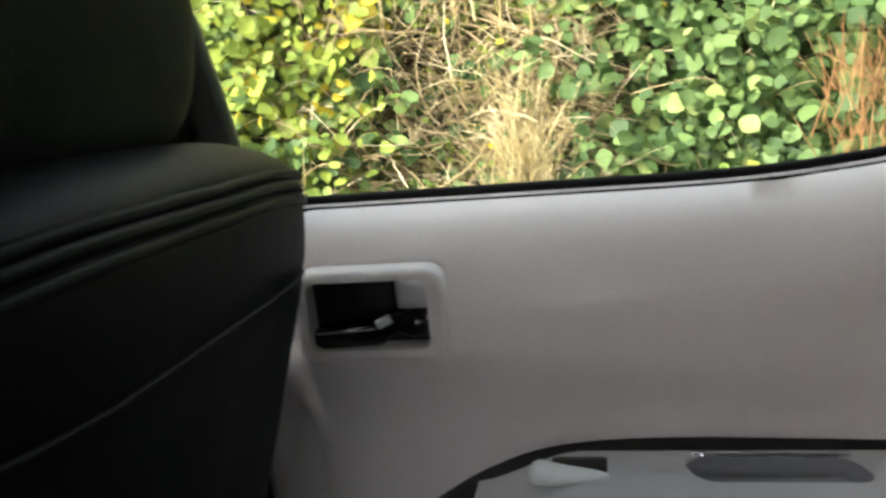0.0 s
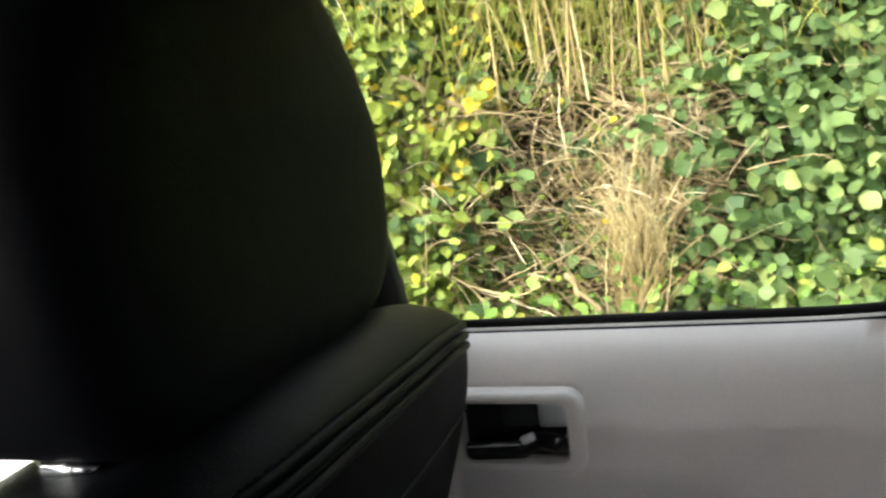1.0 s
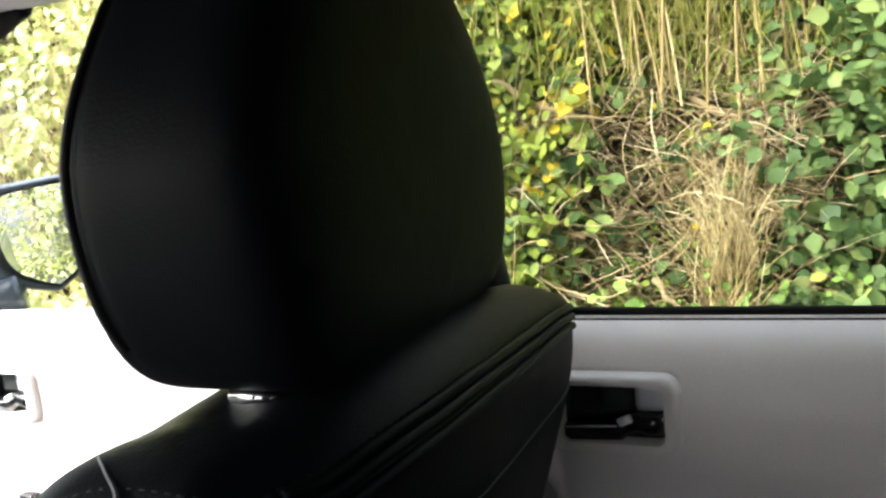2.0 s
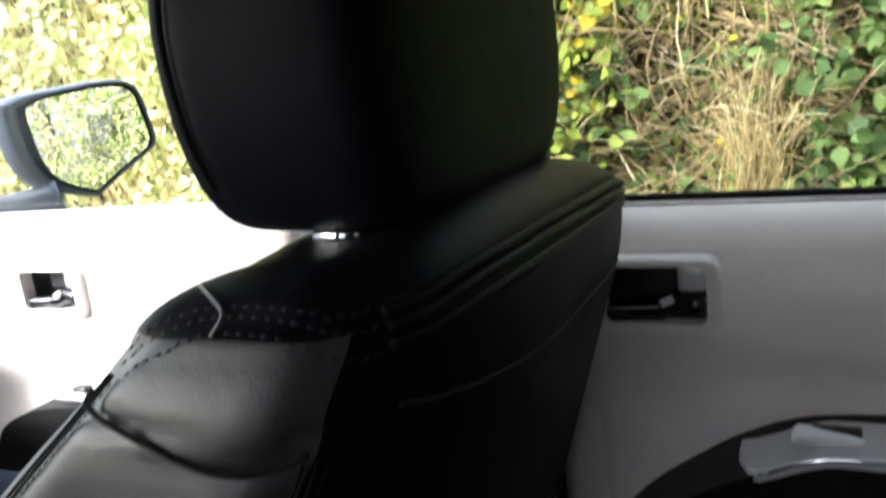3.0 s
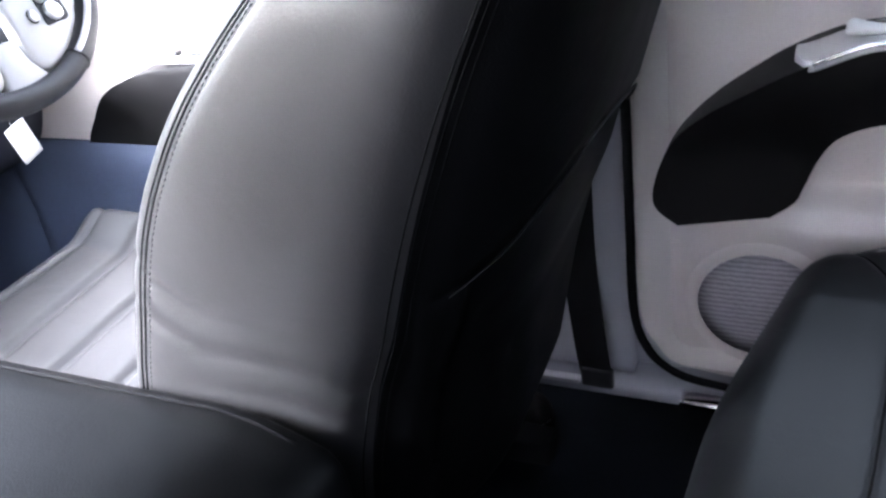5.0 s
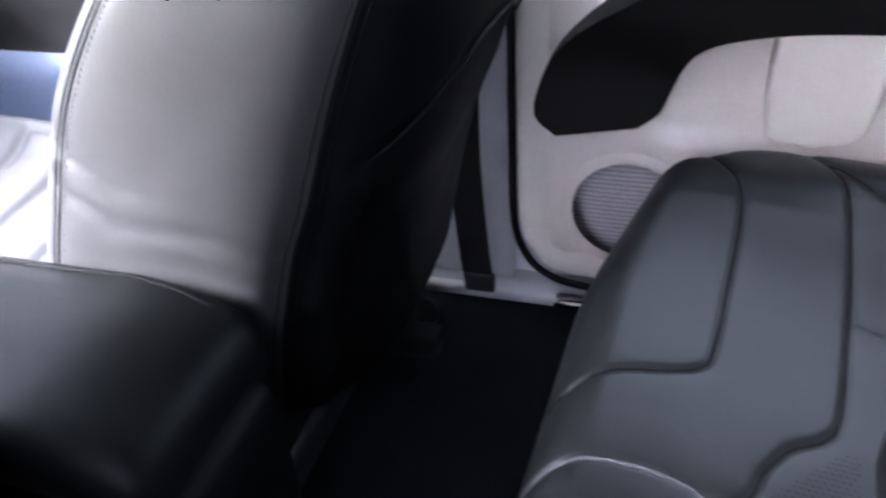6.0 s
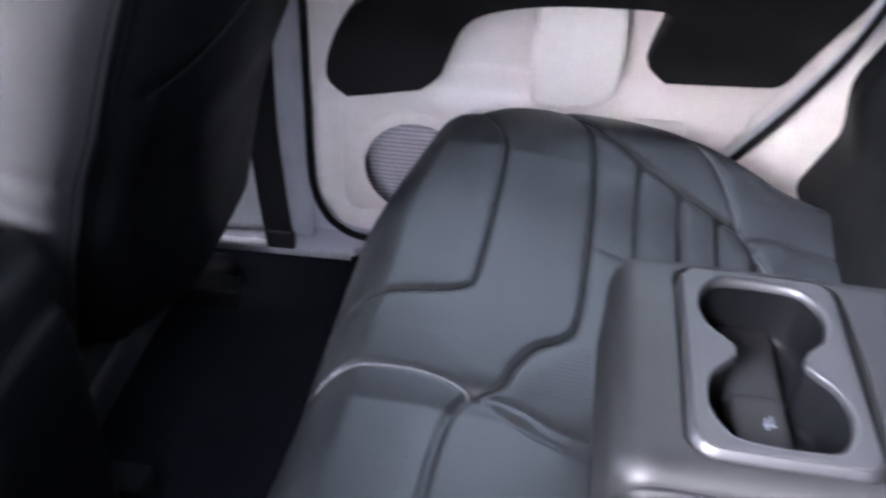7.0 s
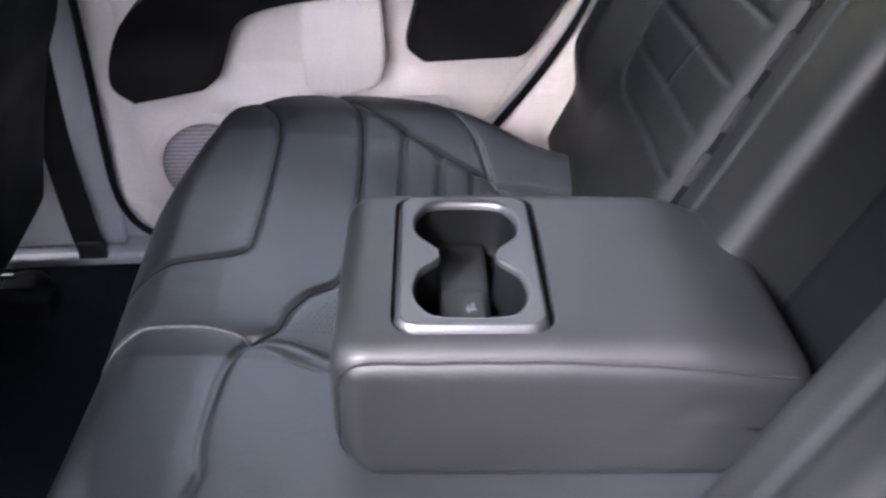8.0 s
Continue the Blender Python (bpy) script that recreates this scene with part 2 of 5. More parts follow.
def soft_box(c, size, r, n=10, m=None, bm=None, even=False):
    """A box with rounded edges of radius r (metres)."""
    bm2 = bmesh.new()
    bmesh.ops.create_cube(bm2, size=2)
    bmesh.ops.subdivide_edges(bm2, edges=bm2.edges, cuts=n, use_grid_fill=True)
    h = Vector(size) / 2
    r = min(r, *h)
    for v in bm2.verts:
        q = Vector([math.copysign(abs(k) if even else 1 - (1 - abs(k)) ** 1.8, k) * e for k, e in zip(v.co, h)])
        core = Vector([max(-(e - r), min(e - r, k)) for k, e in zip(q, h)])
        d = q - core
        v.co = core + (d.normalized() * r if d.length > 1e-7 else d)
        v.co = (m @ v.co if m else v.co) + Vector(c)
    if bm:
        me = bpy.data.meshes.new("tmp")
        bm2.to_mesh(me)
        bm2.free()
        bm.from_mesh(me)
        bpy.data.meshes.remove(me)
        return bm
    return bm2


def sheet(outline, step, depth, hole=None, thick=0.0, bend=None):
    """A panel in the x-z plane inside outline, cut into cells, with y = depth(x, z); hole (x0, x1, z0, z1) is left open; thick goes towards +y."""
    bm = bmesh.new()
    bm.faces.new([bm.verts.new((p[0], 0, p[1])) for p in outline])
    xs, zs = [p[0] for p in outline], [p[1] for p in outline]
    cuts = [((1, 0, 0), min(xs) + step * (k + 0.5)) for k in range(int((max(xs) - min(xs)) / step))]
    cuts += [((0, 0, 1), min(zs) + step * (k + 0.5)) for k in range(int((max(zs) - min(zs)) / step))]
    if hole:
        cuts += [((1, 0, 0), hole[0]), ((1, 0, 0), hole[1]), ((0, 0, 1), hole[2]), ((0, 0, 1), hole[3])]
    for no, k in cuts:
        bmesh.ops.bisect_plane(bm, geom=bm.verts[:] + bm.edges[:] + bm.faces[:], dist=1e-6, plane_co=Vector(no) * k, plane_no=no)
    if hole:
        gone = []
        for f in bm.faces:
            c = f.calc_center_median()
            if hole[0] < c.x < hole[1] and hole[2] < c.z < hole[3]:
                gone.append(f)
        bmesh.ops.delete(bm, geom=gone, context="FACES")
    for v in bm.verts:
        v.co.y = depth(v.co.x, v.co.z)
    if thick:
        new_geo = bmesh.ops.extrude_face_region(bm, geom=bm.faces[:])["geom"]
        for v in new_geo:
            if isinstance(v, bmesh.types.BMVert):
                v.co.y = v.co.y + thick if bend is None else bend
    return bm


def prism(outline, y0, y1, bm=None, round_edge=0.0, segs=3):
    """Outline in x-z, standing from y0 to y1; the face at y0 gets rounded edges."""
    bm2 = bmesh.new()
    front = [bm2.verts.new((p[0], y0, p[1])) for p in outline]
    f = bm2.faces.new(front)
    ex = bmesh.ops.extrude_face_region(bm2, geom=[f])["geom"]
    back = [v for v in ex if isinstance(v, bmesh.types.BMVert)]
    for v in back:
        v.co.y = y1
    if round_edge:
        edges = [e for e in bm2.edges if all(abs(v.co.y - y0) < 1e-6 for v in e.verts)]
        bmesh.ops.bevel(bm2, geom=edges, offset=round_edge, segments=segs, profile=0.5, affect="EDGES", clamp_overlap=True)
    return bm2


def rounded_rect(x0, x1, z0, z1, r, n=6):
    out = []
    for cx, cz, a0 in ((x1 - r, z1 - r, 0), (x0 + r, z1 - r, 90), (x0 + r, z0 + r, 180), (x1 - r, z0 + r, 270)):
        out += [(cx + r * math.cos(radians(a0 + 90 * k / n)), cz + r * math.sin(radians(a0 + 90 * k / n))) for k in range(n + 1)]
    return out


def dist_to_line(pts, line):
    """For each point, how far it is from a polyline."""
    P, best = np.asarray(pts, float), None
    L = np.asarray([tuple(q) for q in line], float)
    for a, b in zip(L, L[1:]):
        d = b - a
        t = np.clip(((P - a) @ d) / max(1e-12, d @ d), 0, 1)
        k = np.linalg.norm(P - (a + t[:, None] * d), axis=1)
        best = k if best is None else np.minimum(best, k)
    return best


def groove(bm, line, deep, wide):
    """Presses a soft furrow into the surface along a line."""
    bm.normal_update()
    bm.verts.ensure_lookup_table()
    d = dist_to_line([v.co for v in bm.verts], line)
    for v, k in zip(bm.verts, d):
        if k < wide * 3:
            v.co -= v.normal * deep * math.exp(-(k / wide) ** 2)


def on_surface(tree, line, lift=0.0):
    out = []
    for q in line:
        place, normal, _, _ = tree.find_nearest(Vector(q))
        out.append(place + normal * lift)
    return out


def carve(bm, cutter):
    """The first shape less the second; both are used up."""
    obs = []
    for k, b in enumerate((bm, cutter)):
        me = bpy.data.meshes.new("carve")
        bmesh.ops.recalc_face_normals(b, faces=b.faces)
        b.to_mesh(me)
        b.free()
        obs.append(new("carve", me))
    mod = obs[0].modifiers.new("cut", "BOOLEAN")
    mod.object, mod.operation, mod.solver = obs[1], "DIFFERENCE", "EXACT"
    bpy.context.view_layer.update()
    out = bmesh.new()
    out.from_object(obs[0], bpy.context.evaluated_depsgraph_get())
    for o in obs:
        me = o.data
        bpy.data.objects.remove(o)
        bpy.data.meshes.remove(me)
    return out


def smooth01(x, a, b):
    t = max(0.0, min(1.0, (x - a) / (b - a)))
    return t * t * (3 - 2 * t)

# ---- the cabin's shell ----
from mathutils.bvhtree import BVHTree

FLOOR, ROOF = 0.135, 1.36

floor = part("floor", soft_box((-0.35, 0, FLOOR - 0.03), (2.6, 1.44, 0.06), 0.01, 3), CARPET, None)
tagged(floor, "dark blue-black carpet in the footwells", "floor", kind="structure")
underbody = part("underbody", soft_box((-0.30, 0, -0.235), (2.55, 1.40, 0.62), 0.05, 4), RUBBER, None)
tagged(underbody, "dark underbody closing the space below the floor", "underbody", kind="structure")
ceiling = part("ceiling", soft_box((0.0, 0, ROOF + 0.03), (2.1, 1.40, 0.05), 0.02, 4), ROOFCLOTH, None)
tagged(ceiling, "dark grey cloth headliner under the roof", "ceiling", kind="structure")
roof = part("roof", soft_box((0.0, 0, ROOF + 0.085), (2.2, 1.50, 0.05), 0.025, 6), BODY, None)
tagged(roof, "painted metal roof over the cabin", "roof", kind="structure")


def lean(z):
    """How far the side glass leans inwards above the sill."""
    return 0.20 * max(0.0, z - 0.94) + 0.25 * max(0.0, z - 0.94) ** 2


# right body side: pillar trim, sill, quarter trim, door seals
wall_right = thing("wall_right", (0, 0.72, 0.1), "pale grey pillar trim and sill of the body side", "wall", kind="structure")


def pillar_outline(x0, x1, x2, x3):
    return [(x0, 0.16), (x1, 0.16), (x1, 0.62), (x1 - 0.02, 0.90), (x3, 1.34), (x2, 1.34), (x0 + 0.06, 0.90), (x0, 0.60)]


LOW_PILLAR = [(-0.44, 0.16), (-0.146, 0.16), (-0.146, 0.62), (-0.160, 0.88), (-0.40, 0.88), (-0.44, 0.60)]
UP_PILLAR = [(-0.40, 0.884), (-0.168, 0.884), (-0.166, 1.05), (-0.184, 1.34), (-0.34, 1.34), (-0.37, 1.05)]
part("pillar_trim", sheet(LOW_PILLAR, 0.03, lambda x, z: 0.705 + 0.012 * smooth01(z, 0.5, 0.2) + 0.010 * math.sin((x + 0.42) * 9), thick=0.03), PAINT, wall_right)
part("upper_pillar_trim", sheet(UP_PILLAR, 0.04, lambda x, z: 0.712 - lean(z), thick=0.04), PULL, wall_right, "dark upper pillar trim")
part("door_jamb", sheet([(-1.36, 0.12), (0.97, 0.12), (0.97, 0.92), (-1.36, 0.90)], 0.1, lambda x, z: 0.768, thick=0.012), PAINT, wall_right)
part("sill_panel", soft_box((-0.10, 0.735, 0.125), (1.35, 0.075, 0.05), 0.012, 8), SILL, wall_right)
part("front_sill_panel", soft_box((-1.05, 0.735, 0.125), (0.54, 0.075, 0.05), 0.012, 6), BLUE_SHADE, wall_right)
part("scuff_plate", soft_box((-0.005, 0.692, 0.150), (0.13, 0.028, 0.012), 0.004, 5), CHROME, wall_right, "polished metal scuff plate")
part("scuff_plate", soft_box((-0.29, 0.699, 0.152), (0.13, 0.016, 0.010), 0.004, 5), SILVER, wall_right, "satin metal scuff strip")
quarter = [(0.545, 0.16), (0.95, 0.16), (0.95, 1.34), (0.80, 1.34), (0.77, 0.95), (0.70, 0.66), (0.64, 0.53), (0.555, 0.40), (0.50, 0.30)]
part("quarter_trim", sheet(spline(quarter, 4, True), 0.04, lambda x, z: 0.685 - lean(z) - 0.03 * smooth01(x, 0.62, 0.75), thick=0.05), TRIM_PALE, wall_right)
seal_path = spline([(-0.150, 0.707, 0.94), (-0.140, 0.707, 0.75), (-0.137, 0.707, 0.60), (-0.138, 0.707, 0.44), (-0.137, 0.707, 0.29), (-0.118, 0.706, 0.225), (-0.085, 0.705, 0.192), (-0.04, 0.704, 0.178), (0.06, 0.702, 0.172), (0.25, 0.70, 0.175), (0.42, 0.70, 0.26), (0.53, 0.70, 0.395), (0.61, 0.70, 0.505), (0.67, 0.70, 0.62), (0.72, 0.70, 0.80), (0.74, 0.70, 0.94)], 8)
part("door_seal", tube(seal_path, 0.0065, 8), RUBBER, wall_right, "black rubber door seal")
part("rail_trim", tube([(-1.0 + 0.1 * k, 0.585, 1.335) for k in range(20)], 0.035, 12), HEADLINER, wall_right)
a_path = spline([(-1.45, 0.70, 0.96), (-1.15, 0.655, 1.125), (-0.90, 0.618, 1.232), (-0.73, 0.595, 1.308), (-0.60, 0.585, 1.355)], 8)
part("windscreen_pillar", tube(a_path, 0.042, 14), HEADLINER, wall_right, "pale grey windscreen pillar trim")
part("pillar_seal", tube([Vector((p.x + 0.022, p.y + 0.012, p.z - 0.050)) for p in a_path], 0.011, 8), RUBBER, wall_right, "black rubber seal along the pillar")

# left body side: pillars, sill and both doors
wall_left = thing("wall_left", (0, -0.72, 0.1), "pale grey body side with closed doors and windows", "wall", kind="structure")
part("pillar_trim", sheet(pillar_outline(-0.42, -0.146, -0.27, -0.17), 0.06, lambda x, z: -0.735 + lean(z), thick=0.04), PAINT, wall_left)
part("sill_panel", soft_box((-0.35, -0.735, 0.125), (2.0, 0.075, 0.05), 0.012, 8), PAINT, wall_left)
bm = sheet(spline(quarter, 4, True), 0.06, lambda x, z: -0.735 + lean(z), thick=0.05)
part("quarter_trim", bm, TRIM_PALE, wall_left)
part("front_door_trim", soft_box((-0.90, -0.73, 0.54), (0.96, 0.07, 0.78), 0.03, 6), TRIM, wall_left)
g = part("pane", sheet([(-1.36, 0.92), (-0.42, 0.92), (-0.47, 1.33), (-0.74, 1.33)], 0.1, lambda x, z: -0.752 + lean(z), thick=0.004), GLASS, wall_left)
g.visible_shadow = False
part("rear_door_trim", soft_box((0.29, -0.745, 0.54), (0.86, 0.05, 0.78), 0.02, 6), TRIM, wall_left)
part("pane", sheet([(-0.14, 0.92), (0.20, 0.92), (0.18, 1.33), (-0.14, 1.33)], 0.1, lambda x, z: -0.752 + lean(z), thick=0.004), GLASS_DEEP, wall_left)
# unseen panel, added to keep left window light off the rear seats
part("side_light_block", sheet([(0.20, 0.90), (0.96, 0.90), (0.96, 1.36), (0.18, 1.36)], 0.08, lambda x, z: -0.758 + lean(z), thick=0.03), PULL, wall_left, "unseen dark panel added to block side light")
part("windscreen_pillar", tube([Vector((p.x, -p.y, p.z)) for p in a_path], 0.042, 14), HEADLINER, wall_left)
part("rail_trim", tube([(-1.0 + 0.1 * k, -0.585, 1.335) for k in range(20)], 0.035, 12), HEADLINER, wall_left)

for y in (0.715, -0.735):
    part("footwell_side", soft_box((-1.47, y, 0.52), (0.36, 0.05, 0.82), 0.012, 5), BLUE_SHADE, wall_right if y > 0 else wall_left, "dark footwell side panel")

# rear wall with its tinted window, front bulkhead and dashboard
wall_rear = thing("wall_rear", (0.97, 0, 0.1), "pale trim panel behind the rear bench", "wall", kind="structure")
part("panel", soft_box((0.975, 0, 0.53), (0.05, 1.42, 0.86), 0.015, 6), TRIM, wall_rear)
part("header", soft_box((0.96, 0, 1.33), (0.06, 1.30, 0.09), 0.02, 6), HEADLINER, wall_rear)
window_3 = part("window_3", soft_box((0.985, 0, 1.12), (0.006, 1.24, 0.34), 0.002, 2), GLASS_BLACK, None)
tagged(window_3, "nearly black tinted rear window of the cabin", "window", kind="structure")
wall_front = part("wall_front", soft_box((-1.62, 0, 0.50), (0.06, 1.46, 0.86), 0.02, 4), KICK, None)
tagged(wall_front, "dark bulkhead ahead of the footwell", "wall", kind="structure")
window_4 = part("window_4", soft_box((-1.15, 0, 1.145), (0.006, 1.22, 0.96), 0.002, 2, Matrix.Rotation(radians(66), 4, "Y")), GLASS, None)
tagged(window_4, "clear windscreen glass", "windscreen", kind="structure").visible_shadow = False

dashboard = thing("dashboard", (-1.4, 0, FLOOR), "dark grey dashboard under the windscreen", "dashboard")
sec = [(-1.58, 0.93), (-1.40, 0.945), (-1.24, 0.93), (-1.13, 0.88), (-1.10, 0.80), (-1.13, 0.70), (-1.16, 0.60), (-1.22, 0.52), (-1.36, 0.46), (-1.58, 0.45)]
sec = spline([(p[0], 0, p[1]) for p in sec], 5, True)
part("body", loft([[Vector((p.x, y, p.z)) for p in sec] for y in np.linspace(-0.69, 0.69, 24)]), KICK, dashboard)
part("column_cowl", tube(spline([(-1.15, 0.345, 0.70), (-1.0, 0.345, 0.735), (-0.885, 0.345, 0.775)], 6), 0.058, 16, taper=lambda t: 1.25 - 0.35 * t), BLACK, dashboard, "black plastic steering column cowl")


# ---- doors ----
def wall_curve(z):
    """Section of the door trim: rounded sill, upright middle, shallow valley, upright below."""
    y = 0.700
    y += 0.022 * smooth01(z, 0.805, 0.715)
    y -= 0.003 * math.exp(-((z - 0.802) / 0.014) ** 2)
    return y


def rear_depth(x, z):
    y = wall_curve(z + 0.03 * smooth01(x, 0.05, 0.4) * smooth01(z, 0.87, 0.80))
    y += 0.012 * smooth01(x, 0.0, 0.22) * (smooth01(z, 0.800, 0.750) - smooth01(z, 0.750, 0.712))
    # broad rounded shoulder under the window
    t = max(0.0, min(0.985, (z - DOOR_TOP(x) + 0.080) / 0.080))
    y += 0.068 * (1 - math.sqrt(1 - t * t)) + 0.006 * smooth01(t, 0.0, 0.5)
    inside = smooth01(x, 0.045, 0.085) * smooth01(x, 0.41, 0.37) * smooth01(z, 0.470, 0.484) * smooth01(z, 0.67, 0.64)
    y += 0.036 * inside
    y -= 0.018 * smooth01(z, 0.458, 0.440) * smooth01(z, 0.30, 0.40) * smooth01(x, 0.02, 0.10)
    edge = smooth01(x, -0.075, -0.105) + smooth01(z, 0.235, 0.205)
    return y + 0.012 * min(1.0, edge)


DOOR_TOP = lambda x: -0.018 + 0.938 + 0.12 * smooth01(x, 0.20, 0.62) * (x - 0.20)
door_1 = thing("door_1", (0.2, 0.74, 0.16), "closed rear door with pale grey trim and black armrest", "door", kind="structure")
outline = spline([(-0.105, 0.920), (-0.108, 0.75), (-0.106, 0.55), (-0.104, 0.42), (-0.10, 0.32), (-0.085, 0.25), (-0.05, 0.215), (0.0, 0.205), (0.15, 0.205), (0.30, 0.21), (0.42, 0.29), (0.52, 0.415), (0.595, 0.52), (0.65, 0.63), (0.70, 0.80), (0.715, 0.970)], 4)
outline = [(p[0], p[1]) for p in [Vector((q[0], q[1])) for q in outline]]
outline += [(x, DOOR_TOP(x)) for x in [0.70 - 0.025 * k for k in range(29)]]
part("trim_panel", sheet(outline, 0.0125, rear_depth, hole=(-0.073, 0.040, 0.808, 0.876), thick=0.03), TRIM, door_1)
frame_out = spline([(-0.135, 0.908), (-0.134, 0.55), (-0.133, 0.30), (-0.11, 0.225), (-0.05, 0.185), (0.2, 0.183), (0.42, 0.27), (0.53, 0.405), (0.615, 0.52), (0.675, 0.64), (0.73, 0.908)], 5)
part("door_frame", sheet([(p[0], p[1]) for p in frame_out], 0.03, lambda x, z: 0.7225 + 0.06 * smooth01(z, 0.84, 0.92) + 0.038 * smooth01(x, -0.09, -0.06) * smooth01(x, 0.50, 0.44) * smooth01(z, 0.23, 0.27) * smooth01(z, 0.88, 0.80), hole=(-0.09, 0.05, 0.79, 0.89), thick=0.01), TRIM_PALE, door_1)
part("outer_skin", sheet([(-0.13, 0.20), (0.35, 0.20), (0.72, 0.70), (0.72, 0.90), (-0.13, 0.90)], 0.06, lambda x, z: 0.825 - 0.35 * max(0, 0.45 - z) ** 2 - 0.02 * smooth01(z, 0.7, 0.95), thick=0.008), BODY, door_1)
part("handle_backing", soft_box((-0.02, 0.745, 0.84), (0.17, 0.006, 0.12), 0.002, 2), BLACK, door_1)


def strip(z_of, x0, x1, y, width, height, n=40):
    ring = []
    for k in range(n + 1):
        x = x0 + (x1 - x0) * k / n
        z = z_of(x)
        ring.append([(x, y + width * a, z + height * b) for a, b in ((-0.5, -0.5), (0.5, -0.5), (0.5, 0.3), (0.25, 0.5), (-0.25, 0.5), (-0.5, 0.3))])
    return loft(ring)


part("window_seal", strip(lambda x: DOOR_TOP(x) + 0.0045, -0.13, 0.72, 0.7780, 0.010, 0.007), RUBBER, door_1, "black rubber window seal")
part("seal_lip", strip(lambda x: DOOR_TOP(x) + 0.0002, -0.13, 0.72, 0.7690, 0.004, 0.003), TRIM_PALE, door_1)
part("seal_base", strip(lambda x: DOOR_TOP(x) - 0.0022, -0.13, 0.72, 0.7630, 0.005, 0.005), RUBBER, door_1)
glass = [(-0.150, 0.90), (0.72, 0.90), (0.70, 1.10), (0.62, 1.33), (-0.175, 1.33), (-0.155, 1.10)]
g = part("pane", sheet(glass, 0.1, lambda x, z: 0.784 - 1.15 * lean(z), thick=0.004), GLASS_DARK, door_1, "tinted privacy glass")
sash = spline([(-0.144, 0.766, 0.935), (-0.147, 0.738, 1.03), (-0.153, 0.696, 1.15), (-0.168, 0.655, 1.31)], 6)
part("sash", loft([[p + Vector((a, b, 0)) for a, b in ((-0.03, -0.014), (0.010, -0.014), (0.014, 0.0), (0.010, 0.014), (-0.03, 0.014))] for p in sash]), BLACK, door_1, "black window sash")
part("sash", tube([(0.715, 0.735, 0.95), (0.69, 0.70, 1.13), (0.63, 0.65, 1.32)], 0.02, 10), BLACK, door_1)
part("sash", tube([(-0.16, 0.648, 1.325), (0.2, 0.648, 1.33), (0.63, 0.648, 1.325)], 0.016, 10), BLACK, door_1)


def door_pull(parent, x, z, flip=1):
    """Recessed inner door handle: bezel, cup, black chrome-tipped lever with painted glints."""
    bez = rounded_rect(x - 0.065, x + 0.065, z - 0.037, z + 0.042, 0.018)
    cut = rounded_rect(x - 0.051, x + 0.050, z - 0.0255, z + 0.0335, 0.009)
    bm = carve(prism(bez, 0.6905, 0.712, round_edge=0.007, segs=6), prism(cut, 0.66, 0.73))
    bezel = part("handle_bezel", bm, TRIM, parent, flat=True)
    cup = prism(rounded_rect(x - 0.052, x + 0.051, z - 0.0265, z + 0.0345, 0.009), 0.700, 0.738)
    front = [f for f in cup.faces if abs(f.calc_center_median().y - 0.700) < 1e-4]
    bmesh.ops.delete(cup, geom=front, context="FACES")
    part("handle_cup", cup, BLACK, bezel, "black recessed cup", flat=False)
    prof = [(-0.050, -0.012), (0.004, -0.008), (0.012, -0.001), (0.022, 0.003), (0.036, 0.000), (0.047, 0.002)]
    rings = []
    for k, (dx, dz) in enumerate(prof):
        y = 0.703 + 0.002 * math.sin(k)
        rings.append([(x + dx, y + a, z + dz + b) for a, b in ((-0.006, 0.0), (0.0, 0.002), (0.014, 0.002), (0.014, -0.014), (0.0, -0.020), (-0.006, -0.014))])
    part("lever", loft(rings), GLOSS, bezel, "gloss black lever")
    part("lever_tip", soft_box((x + 0.011, 0.697, z - 0.003), (0.014, 0.006, 0.008), 0.0015, 3, Matrix.Rotation(radians(-24), 4, "Y")), GLINT, bezel, "chrome lever edge with its glint painted pale")
    part("lever_tip", soft_box((x + 0.043, 0.6985, z - 0.001), (0.009, 0.005, 0.005), 0.002, 4, Matrix.Rotation(radians(-16), 4, "Y")), GLINT, bezel)
    # thin silver line painting the highlight along the lever
    part("lever_glint", tube([(x - 0.048, 0.6965, z - 0.012), (x - 0.02, 0.6965, z - 0.0105), (x + 0.003, 0.6965, z - 0.009)], 0.0009, 6), SILVER, bezel)
    part("lock_tab", soft_box((x + 0.034, 0.713, z + 0.018), (0.027, 0.018, 0.028), 0.004, 5), SILVER, bezel, "grey lock tab")
    part("lock_tab", soft_box((x + 0.002, 0.719, z + 0.017), (0.034, 0.014, 0.030), 0.003, 4), TRAYMAT, bezel)


door_pull(door_1, -0.016, 0.839)


def arm_face(z, lo, hi):
    return lo + (hi - lo) * smooth01(z, 0.545, 0.70)


arch = spline([(-0.070, 0.452), (-0.100, 0.480), (-0.096, 0.525), (-0.072, 0.578), (-0.030, 0.624), (0.020, 0.661), (0.064, 0.688), (0.12, 0.709), (0.20, 0.717), (0.30, 0.718), (0.45, 0.716), (0.60, 0.714), (0.632, 0.69), (0.62, 0.64), (0.598, 0.575), (0.575, 0.532), (0.555, 0.520)], 5)
arch2 = spline([(0.402, 0.514), (0.380, 0.532), (0.374, 0.548), (0.388, 0.610), (0.388, 0.626), (0.36, 0.634), (0.24, 0.630), (0.158, 0.614), (0.116, 0.592), (0.096, 0.562), (0.080, 0.520), (0.070, 0.496), (0.043, 0.473)], 5)
arch = [(p[0], p[1]) for p in [*arch, *arch2]]
bm = sheet(arch, 0.016, lambda x, z: arm_face(z, 0.688, 0.622), thick=1.0, bend=0.722)
well = rounded_rect(0.0, 0.125, 0.0, 0.036, 0.014)
